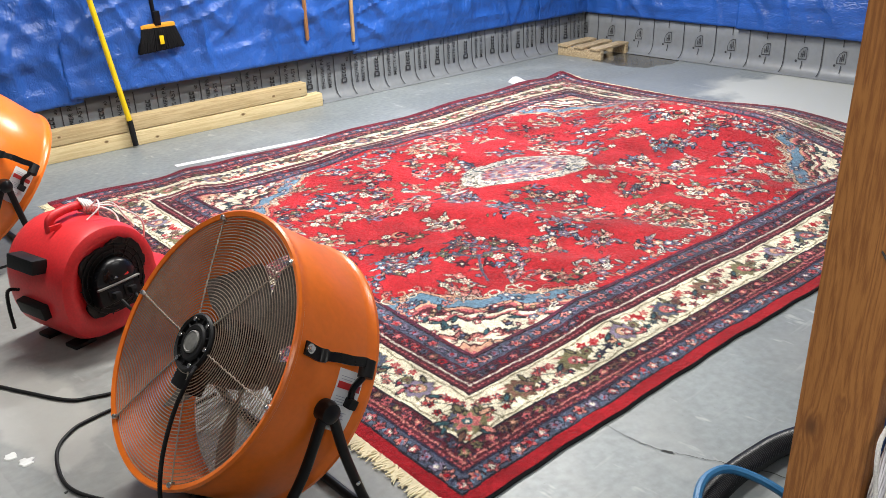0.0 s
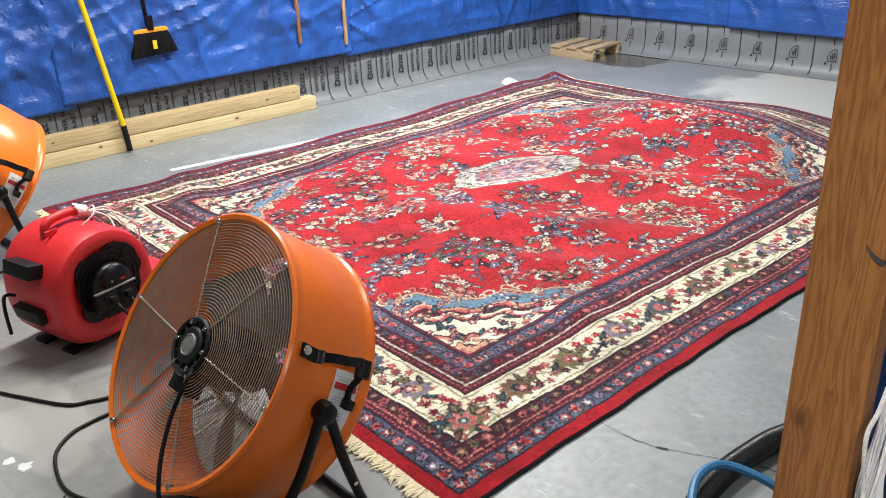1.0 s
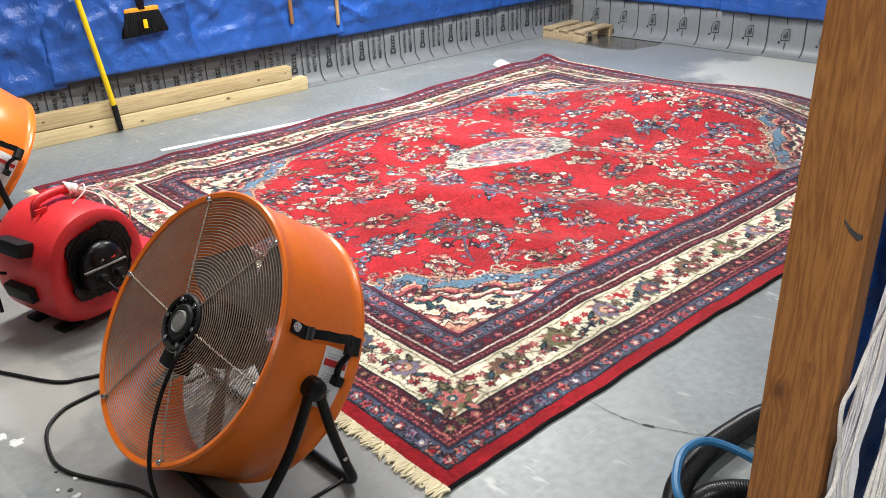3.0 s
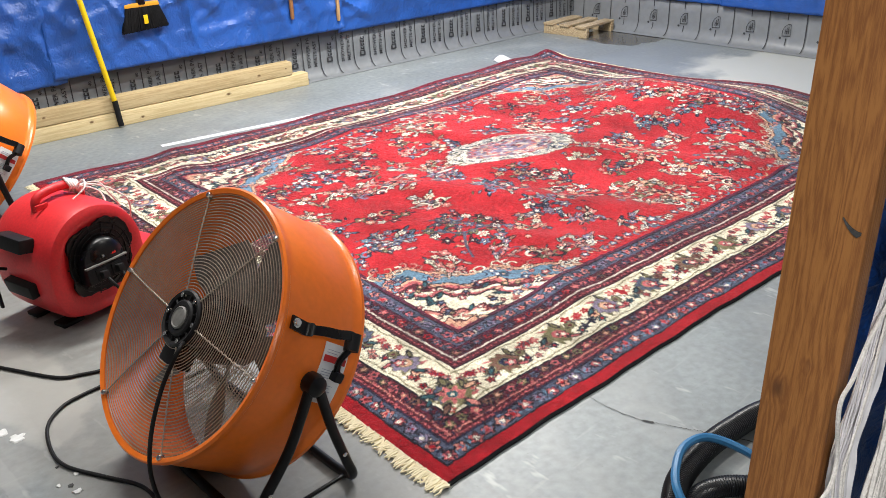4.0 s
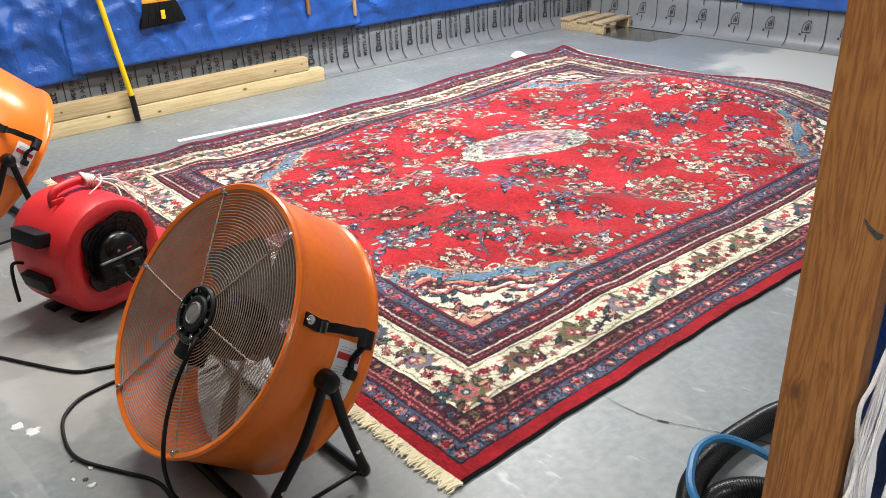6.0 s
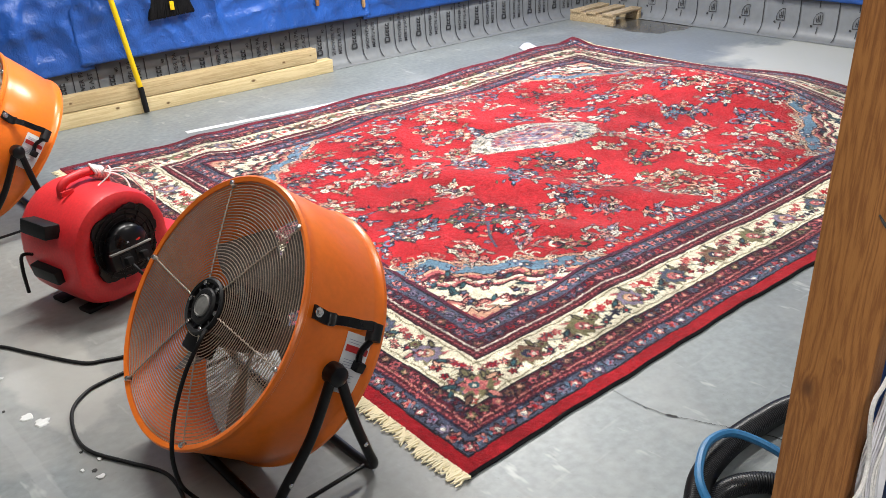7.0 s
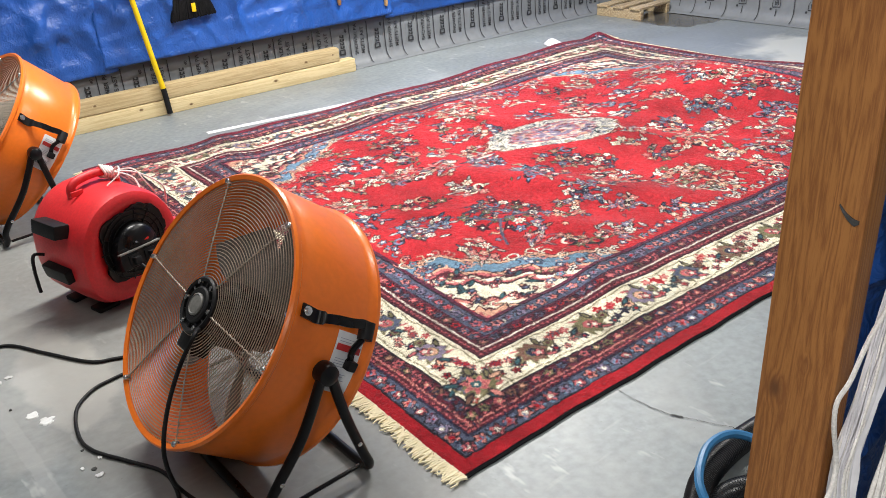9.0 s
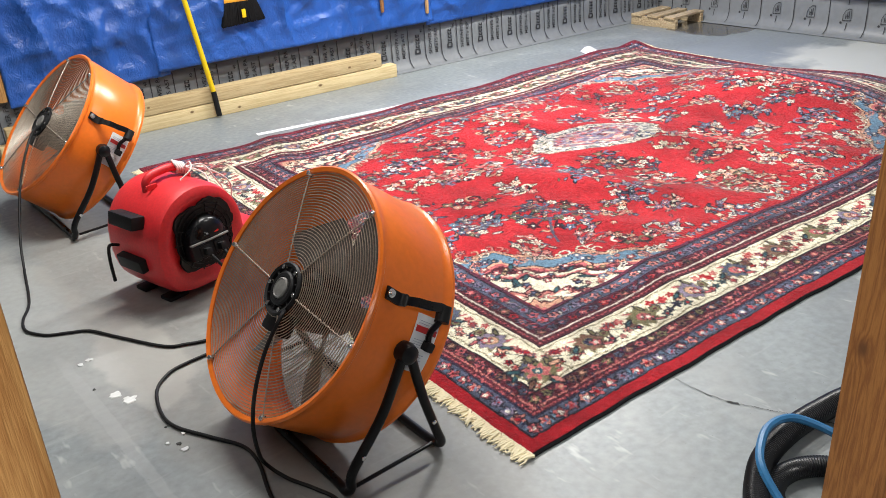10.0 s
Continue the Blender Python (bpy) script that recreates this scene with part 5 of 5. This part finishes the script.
cable("power_cable", [(-0.372, 0.480, 0.385), (-0.402, 0.445, 0.392), (-0.454, 0.443, 0.325), (-0.511, 0.41, 0.254), (-0.548, 0.372, 0.190), (-0.540, 0.39, 0.10), (-0.515, 0.42, 0.03), (-0.490, 0.36, 0.007), (-0.458, 0.277, 0.006), (-0.44, 0.20, 0.006), (-0.46, 0.05, 0.006), (-0.6, -0.15, 0.006)], 0.0052, M_RUBBER, "black power cable hanging from the fan to the floor")
cable("power_cable", [(-0.30, 1.055, 0.006), (-0.37, 1.063, 0.006), (-0.45, 1.06, 0.006), (-0.512, 1.044, 0.006), (-0.577, 0.981, 0.006), (-0.614, 0.861, 0.006), (-0.611, 0.768, 0.006), (-0.561, 0.659, 0.006), (-0.513, 0.556, 0.006), (-0.514, 0.467, 0.006), (-0.546, 0.356, 0.006), (-0.60, 0.16, 0.006), (-0.75, -0.1, 0.006)], 0.0052, M_RUBBER, "black power cable curling across the concrete")
cable("power_cable", [(-0.365, 2.60, 0.44), (-0.43, 2.52, 0.40), (-0.52, 2.42, 0.27), (-0.60, 2.28, 0.10), (-0.640, 2.15, 0.012), (-0.700, 1.87, 0.006), (-0.755, 1.74, 0.006), (-0.768, 1.65, 0.006), (-0.725, 1.57, 0.006), (-0.66, 1.53, 0.006), (-0.605, 1.49, 0.006), (-0.545, 1.37, 0.006), (-0.461, 1.211, 0.006), (-0.40, 1.17, 0.006), (-0.331, 1.146, 0.006), (-0.22, 1.16, 0.006)], 0.0052, M_RUBBER, "black power cable winding over the floor")


# ---- red blower ----
blower = thing("carpet_blower", pose(-0.205, 1.625, 0, 0, 0, 13), "red moulded carpet blower with black inlet and control panel", "blower")


def blower_profile(t, grow=1.0):
    """Side outline: round top, squared foot."""
    a = 2 * math.pi * t
    c, s = math.cos(a), math.sin(a)
    if s >= 0:
        return 0.188 * c * grow, 0.222 + 0.188 * s * grow
    p = 3.2
    q = (abs(c) ** p + abs(s) ** p) ** (-1 / p)
    return 0.190 * q * c * grow, 0.222 + 0.196 * q * s * grow


bm = bmesh.new()
rings = []
YS = [-0.160, -0.168, -0.170, -0.158, -0.13, -0.06, 0.0, 0.06, 0.12, 0.145, 0.156, 0.158]
GR = [0.66, 0.73, 0.83, 0.94, 0.99, 1.0, 0.995, 1.0, 0.985, 0.94, 0.86, 0.6]
for yv, gw in zip(YS, GR):
    ring = []
    for k in range(56):
        x, z = blower_profile(k / 56, gw)
        if z < 0.2:
            z = max(z, 0.010)
        ring.append(bm.verts.new((x, yv, z)))
    rings.append(ring)
for i in range(len(rings) - 1):
    for k in range(56):
        bm.faces.new((rings[i][k], rings[i][(k + 1) % 56], rings[i + 1][(k + 1) % 56], rings[i + 1][k]))
bm.faces.new(rings[0][::-1])
bm.faces.new(rings[-1])
bmesh.ops.recalc_face_normals(bm, faces=bm.faces)
part("housing", bm, M_RED, blower, "scuffed red moulded housing")
part("outlet", block((0.10, -0.135, 0.022), (0.335, 0.135, 0.150), 0.022), M_RED, blower, "flat red outlet nozzle")
part("outlet_grille", block((0.334, -0.115, 0.035), (0.340, 0.115, 0.137), 0.002), M_BLACK, blower)
for xf, yf in ((-0.10, -0.07), (-0.10, 0.08), (0.09, -0.07), (0.09, 0.08)):
    part("foot", block((xf - 0.04, yf - 0.03, 0.0), (xf + 0.04, yf + 0.03, 0.014), 0.004), M_RUBBER, blower)
part("seam_ridge", block((-0.100, -0.035, 0.395), (-0.055, -0.027, 0.414), 0.003), M_RED, blower)
hp = spline([(-0.080, 0.0, 0.380), (-0.077, 0.0, 0.415), (-0.056, 0.0, 0.433), (0.0, 0.0, 0.440), (0.056, 0.0, 0.434), (0.084, 0.0, 0.414), (0.088, 0.0, 0.375)], 6)
part("carrying_handle", tube(hp, 0.0150, 12), M_RED, blower, "arched red handle")
# inlet: torn-edged dark opening with ribs, motor and panel
bm = bmesh.new()
k = 72
outer, inner, well = [], [], []
for i in range(k):
    a = 2 * math.pi * i / k
    c, q = math.cos(a), math.sin(a)
    r = 0.118 * (abs(c) ** 4 + abs(q) ** 4) ** -0.25 + 0.016 * noise.noise(Vector((c * 2.1, q * 2.1, 3))) + 0.007 * noise.noise(Vector((c * 7, q * 7, 5)))
    r *= 1.06 if q > 0 and c > 0 else 0.98
    outer.append(bm.verts.new((r * c, -0.1665, 0.225 + r * q)))
    inner.append(bm.verts.new((r * 0.985 * c, -0.1745, 0.225 + r * 0.985 * q)))
    well.append(bm.verts.new((r * 0.90 * c, -0.1715, 0.225 + r * 0.90 * q)))
for i in range(k):
    n = (i + 1) % k
    bm.faces.new((outer[i], outer[n], inner[n], inner[i]))
    bm.faces.new((inner[i], inner[n], well[n], well[i]))
bm.faces.new(well)
part("inlet", bm, M_BLACK, blower, "black air inlet with a ragged squarish edge")
IN_M = Matrix.Translation((0, -0.1715, 0.225)) @ pose(0, 0, 0, 90, 0, 0)
for rr in (0.084, 0.100, 0.116):
    part("inlet_rib", tube([(rr * math.cos(a), rr * math.sin(a), 0.002) for a in (2 * math.pi * j / 48 for j in range(48))], 0.0022, 6, True), M_BLACK, blower, m=IN_M)
for j in range(14):
    a = 2 * math.pi * j / 14
    part("inlet_spoke", tube([(0.07 * math.cos(a), 0.07 * math.sin(a), 0.002), (0.124 * math.cos(a), 0.124 * math.sin(a), 0.001)], 0.0020, 6), M_BLACK, blower, m=IN_M)
part("motor_dome", lathe([(0.074, -0.002), (0.073, 0.02), (0.064, 0.034), (0.040, 0.043), (0.001, 0.046)], 36), M_BLACK, blower, "glossy black motor cover", IN_M)
pan = new("control_panel")
pan.parent = blower
pan.matrix_local = Matrix.Translation((-0.012, -0.200, 0.222)) @ pose(0, 0, 0, -14, 0, 0) @ Matrix.Scale(1.15, 4)
tagged(pan, "black control panel with switch and sockets")
pb = block((-0.066, -0.012, -0.052), (0.066, 0.035, 0.012), 0.006)
hood = bmesh.ops.create_cone(pb, cap_ends=True, segments=40, radius1=0.068, radius2=0.064, depth=0.044, matrix=Matrix.Translation((0, 0.012, 0.004)) @ pose(0, 0, 0, 90, 0, 0))
for v in hood["verts"]:
    v.co.z = 0.004 + (v.co.z - 0.004) * (0.80 if v.co.z > 0.004 else 0.2)
part("panel_body", pb, M_BLACK, pan, "rounded black panel hood")
part("panel_lip", block((-0.068, -0.020, -0.004), (0.068, -0.006, 0.002), 0.002), M_DULL, pan, "grey metal lip")
part("rocker_switch", block((0.016, -0.018, 0.012), (0.038, -0.009, 0.026), 0.003), M_SWITCH, pan, "red rocker switch")
part("toggle_switch", tube([(-0.012, -0.010, 0.014), (-0.010, -0.028, 0.020)], 0.0035, 8), M_BOLT, pan)
for dx in (-0.024, 0.028):
    part("socket", block((dx - 0.018, -0.016, -0.046), (dx + 0.018, -0.008, -0.012), 0.004), M_MOTOR, pan)
    part("plug", block((dx - 0.010, -0.036, -0.042), (dx + 0.010, -0.012, -0.020), 0.004), M_RUBBER, pan, "black cable plug")
BM_ = blower.matrix_world
for dx, dy, dz in ((-0.024, 0.0, 0.0), (0.028, 0.02, 0.01)):
    pts = [BM_ @ Vector(p) for p in ((-0.010 + dx * 1.15, -0.236, 0.189), (-0.006 + dx, -0.268, 0.160), (0.022 + dx + dy, -0.300, 0.095), (0.040 + dx + dy, -0.325, 0.035), (0.055 + dx + dy, -0.36, 0.007), (0.09 + dx + dy, -0.46, 0.006))]
    cable("power_cable", pts, 0.0055, M_RUBBER, "black power cable plugged into the blower")
# rubber stacking pads on the back of the housing
for zc, tw in ((0.318, 12), (0.165, -10)):
    part("rubber_pad", block((-0.030, -0.085, -0.024), (0.024, 0.055, 0.024), 0.006), M_RUBBER, blower, "black rubber stacking pad", Matrix.Translation((-0.185, 0.00, zc)) @ pose(0, 0, 0, 0, tw, 0))
part("cord_tail", tube(spline([(-0.20, 0.05, 0.215), (-0.235, 0.05, 0.225), (-0.25, 0.04, 0.18), (-0.252, 0.035, 0.10)], 6), 0.006, 6), M_RUBBER, blower)
# white cord tied round the handle
rp = bmesh.new()
for i in range(5):
    c = Vector((0.042 + 0.010 * i, 0.0, 0.437 - 0.005 * i))
    tube([(c.x + 0.004 * math.sin(2 * a), c.y + 0.0215 * math.cos(a), c.z + 0.0215 * math.sin(a)) for a in (2 * math.pi * j / 20 for j in range(20))], 0.0042, 6, True, rp)
for seed, end in ((0, (0.135, -0.155, 0.23)), (1, (0.19, -0.06, 0.32)), (2, (0.0, -0.09, 0.415)), (3, (0.25, -0.02, 0.25))):
    e = Vector(end)
    s0 = Vector((0.072, -0.02, 0.430))
    tube(spline([s0, s0.lerp(e, 0.3) + Vector((0.02, -0.02, 0.03)), s0.lerp(e, 0.65) + Vector((0.02 * (seed - 1), -0.03, 0.02)), e], 6), 0.0030, 6, bm=rp)
tagged(part("tied_cord", rp, M_ROPE, m=BM_.copy()), "white cotton cord knotted round the blower handle", "cord")


# ---- timber, pallet, brooms by the wall ----
def wall_part(name, a, b, bev, mat, label, category, group=""):
    ob = part(name, block(a, b, bev), mat)
    ob.matrix_world = WALL_N
    return tagged(ob, label, category, group)


wall_part("timber_front", (-0.32, -0.150, 0.0), (2.215, -0.072, 0.088), 0.007, M_PINE, "pale pine beam lying along the wall", "plank", "planks by the wall").name = "pine_plank"
wall_part("timber_back", (-0.27, -0.148, 0.0915), (2.10, -0.076, 0.178), 0.007, M_PINE_DARKER, "pale pine plank stacked on top of another", "plank", "planks by the wall").name = "pine_plank"

pal = thing("pallet", pose(4.52, 3.03, 0, 0, 0, 2), "small weathered wooden pallet on the floor in the corner", "pallet")
for x0, x1 in ((0.0, 0.035), (0.345, 0.38)):
    part("stringer", block((x0, 0.0, 0.0), (x1, 0.43, 0.072), 0.003), M_PALLET, pal)
for y0, y1 in ((0.005, 0.105), (0.165, 0.265), (0.325, 0.425)):
    part("deck_board", block((-0.012, y0, 0.072), (0.395, y1, 0.090), 0.003), M_PALLET, pal)

W = lambda x, y, z: WALL_N @ Vector((x, y, z))
rod = thing("yellow_pole", Matrix.Identity(4), "yellow fibreglass pole with a black tip leaning on the wall", "pole")
part("shaft", tube([W(0.70, -0.075, 1.75), W(0.897, -0.170, 0.150)], 0.0155, 14), M_YELLOW, rod)
part("tip", tube([W(0.8955, -0.169, 0.162), W(0.897, -0.170, 0.150), W(0.905, -0.176, 0.012)], [0.0165, 0.0165, 0.0165], 14), M_RUBBER, rod, "black rubber tip")

br = thing("push_broom", WALL_N @ Matrix.Translation((1.185, -0.075, 0.0)), "black-bristled broom with orange-yellow cap hanging on the tarpaulin", "broom")
part("handle", tube([(-0.028, 0.0, 1.75), (-0.012, -0.005, 0.70)], 0.0125, 12), M_BLACK, br, "black broom handle")
cap = bmesh.new()
block((-0.105, -0.020, 0.640), (0.105, 0.022, 0.668), 0.008, cap)
block((-0.020, -0.024, 0.650), (0.020, 0.024, 0.690), 0.008, cap)
part("cap", cap, M_BROOMCAP, br, "orange-yellow plastic cap")
part("collar", block((-0.020, -0.026, 0.655), (0.020, 0.026, 0.74), 0.008), M_BLACK, br)
part("label_patch", block((-0.012, -0.046, 0.552), (0.013, -0.040, 0.602), 0.002), M_YELLOW, br, "yellow patch on the bristles")
bb = bmesh.new()
g = random.Random(8)
for k in range(950):
    x = g.uniform(-1, 1)
    y = g.uniform(-1, 1)
    sp = 1.34 + 0.08 * g.random()
    tube([(x * 0.100, y * 0.020, 0.645), (x * 0.117, y * 0.030, 0.59), (x * 0.100 * sp, y * 0.036, 0.512 + 0.012 * g.random() + 0.008 * x)], [0.0042, 0.0045, 0.0030], 4, bm=bb)
tagged(part("bristles", bb, M_BRISTLE, br, "splayed black bristles"), kind="stuff")
for nm, x0, x1, zb, mat, lab in (("tool_handle", 2.172, 2.185, 0.432, M_HANDLE, "brown wooden tool handle hanging against the tarpaulin"), ("tool_handle", 2.555, 2.545, 0.373, M_HANDLE2, "pale wooden tool handle hanging against the tarpaulin")):
    p = lambda z: WALL_N @ Vector((x0 + (x1 - x0) * (1.7 - z) / (1.7 - zb), -0.075, z))
    tagged(part(nm, tube([p(1.75), p(1.0), p(zb + 0.02), p(zb)], [0.0135, 0.0135, 0.0135, 0.010], 12), mat), lab, "tool handle", "hanging tool handles")

# papers on the floor beside the rug
bm = sheet_grid(6, 4, lambda a, b: Vector((3.455 + 0.13 * a + 0.03 * b, 3.00 + 0.085 * b - 0.03 * a, 0.004 + 0.022 * math.sin(a * 3.1) * (0.4 + b))))
pp = part("paper_scrap", bm, M_WHITE)
pp.modifiers.new("thickness", "SOLIDIFY").thickness = 0.001
tagged(pp, "crumpled white paper scrap beside the rug's edge", "paper")
tagged(part("white_strip", block((0, -0.034, 0.0005), (0.95, 0.010, 0.0035), 0.001), M_WHITE, m=pose(0.875, 3.125, 0, 0, 0, -10.5)), "long flat white strip beside the rug", "strip")

# ---- hoses by the opening ----
def ribbed(name, pts, r, label, pitch=0.0065, n=30):
    P = spline(pts, n)
    out, rad = [], []
    L = [0.0]
    for a, b in zip(P, P[1:]):
        L.append(L[-1] + (b - a).length)
    k = int(L[-1] / (pitch / 2))
    j = 0
    for i in range(k + 1):
        s = L[-1] * i / k
        while j < len(L) - 2 and L[j + 1] < s:
            j += 1
        t = (s - L[j]) / max(1e-9, L[j + 1] - L[j])
        out.append(P[j].lerp(P[j + 1], t))
        rad.append(r if i % 2 else r - 0.0022)
    return tagged(part(name, tube(out, rad, 14), M_HOSE), label, "hose", "vacuum hoses")


ribbed("vacuum_hose", [(0.16, -0.56, 0.032), (0.225, -0.485, 0.032), (0.31, -0.43, 0.032), (0.40, -0.395, 0.032), (0.53, -0.382, 0.032), (0.65, -0.39, 0.032), (0.78, -0.415, 0.032), (0.95, -0.50, 0.032), (1.05, -0.65, 0.032)], 0.031, "black ribbed vacuum hose coiled on the concrete")
ribbed("vacuum_hose", [(0.22, -0.60, 0.026), (0.27, -0.50, 0.026), (0.335, -0.462, 0.026), (0.41, -0.468, 0.026), (0.475, -0.52, 0.026), (0.51, -0.62, 0.026), (0.48, -0.72, 0.026)], 0.026, "black ribbed vacuum hose coiled on the concrete")
cable("blue_hose", [(0.235, -0.60, 0.012), (0.262, -0.52, 0.04), (0.30, -0.440, 0.078), (0.37, -0.395, 0.088), (0.44, -0.375, 0.088), (0.500, -0.39, 0.085), (0.525, -0.44, 0.080), (0.53, -0.52, 0.070), (0.53, -0.64, 0.03), (0.5, -0.74, 0.012)], 0.0105, M_BLUEHOSE, "blue rubber hose looping over the black hoses", 10, "hose", "air hose")

# ---- white cords and film beside the stud ----
cable("white_rope", [(-0.05, -0.925, 1.03), (-0.105, -0.925, 0.95), (-0.133, -0.925, 0.915), (-0.184, -0.925, 0.877), (-0.214, -0.925, 0.838), (-0.238, -0.925, 0.822), (-0.236, -0.925, 0.789), (-0.216, -0.925, 0.727), (-0.224, -0.926, 0.69), (-0.262, -0.926, 0.672), (-0.25, -0.925, 0.60), (-0.18, -0.93, 0.35), (-0.15, -0.93, 0.10), (-0.12, -0.95, 0.008)], 0.0028, M_ROPE, "thin white cotton rope hanging down the stud", 8, "rope", "white ropes")


def film_roll():
    t = thing("film_bundle", Matrix.Identity(4), "bundle of white plastic film and cords leaning beside the stud", "bundle")
    axis = [(-0.060, -0.915, 1.05), (-0.118, -0.918, 0.88), (-0.158, -0.920, 0.76), (-0.180, -0.922, 0.65), (-0.16, -0.97, 0.3), (-0.165, -0.975, 0.03)]
    P = spline(axis, 10)
    seg = 26
    bm = tube(P, [0.010 + 0.002 * math.sin(i * 0.5) + 0.006 * i / len(P) for i in range(len(P))], seg)
    bm.verts.ensure_lookup_table()
    pleat = [random.Random(40 + k).uniform(0.45, 1.15) for k in range(seg)]
    for i, p in enumerate(P):
        for k in range(seg):
            v = bm.verts[i * seg + k]
            v.co = p + (v.co - p) * (pleat[k] + 0.18 * noise.noise(Vector((k * 0.9, i * 0.35, 2))))
    part("rolled_film", bm, M_SHEET, t, "rolled and pleated milky plastic film")
    h = random.Random(33)
    for k in range(46):
        a, q = h.uniform(0, 6.28), h.uniform(0.010, 0.030)
        pts = [p + Vector((math.cos(a + 0.05 * i) * q, math.sin(a + 0.05 * i) * q * 0.5, 0)) * (0.7 + 0.012 * i) + Vector((h.gauss(0, 0.0012), h.gauss(0, 0.0012), 0)) for i, p in enumerate(P[::4])]
        part("hanging_cord", tube(spline(pts, 4), h.choice((0.0009, 0.0013, 0.002)), 5), h.choice((M_ROPE, M_SHEET)), t)
    g = random.Random(21)
    for k in range(70):
        x0 = g.uniform(-0.085, 0.03)
        pts = []
        for j in range(8):
            s = j / 7
            pts.append((x0 + 0.03 * math.sin(s * 5 + k) * s + g.gauss(0, 0.005) - (0.22 * s if s < 0.5 else 0.11 - 0.1 * (s - 0.5)), -0.945 - 0.015 * g.random() - 0.01 * s, 1.12 - 1.11 * s))
        part("hanging_cord", tube(spline(pts, 4), g.choice((0.0012, 0.0018, 0.0025, 0.0035)), 5), M_ROPE, t)
    for k in range(1):
        part("film_fold", sheet_solid(k), M_SHEET, t, "folded milky film")
    return t


def sheet_solid(k):
    x0 = 0.06 + 0.075 * k
    bm = sheet_grid(14, 30, lambda a, b: Vector((x0 + 0.075 * a - 0.09 * (1 - b), -0.925 + 0.018 * noise.noise(Vector((a * 3 + k, b * 5, k))) + 0.008 * math.sin(a * 9 + b * 3), 0.02 + 0.98 * b)))
    ex = bmesh.ops.extrude_face_region(bm, geom=bm.faces[:])
    for v in ex["geom"]:
        if isinstance(v, bmesh.types.BMVert):
            v.co.y -= 0.001
    return bm


film_roll()
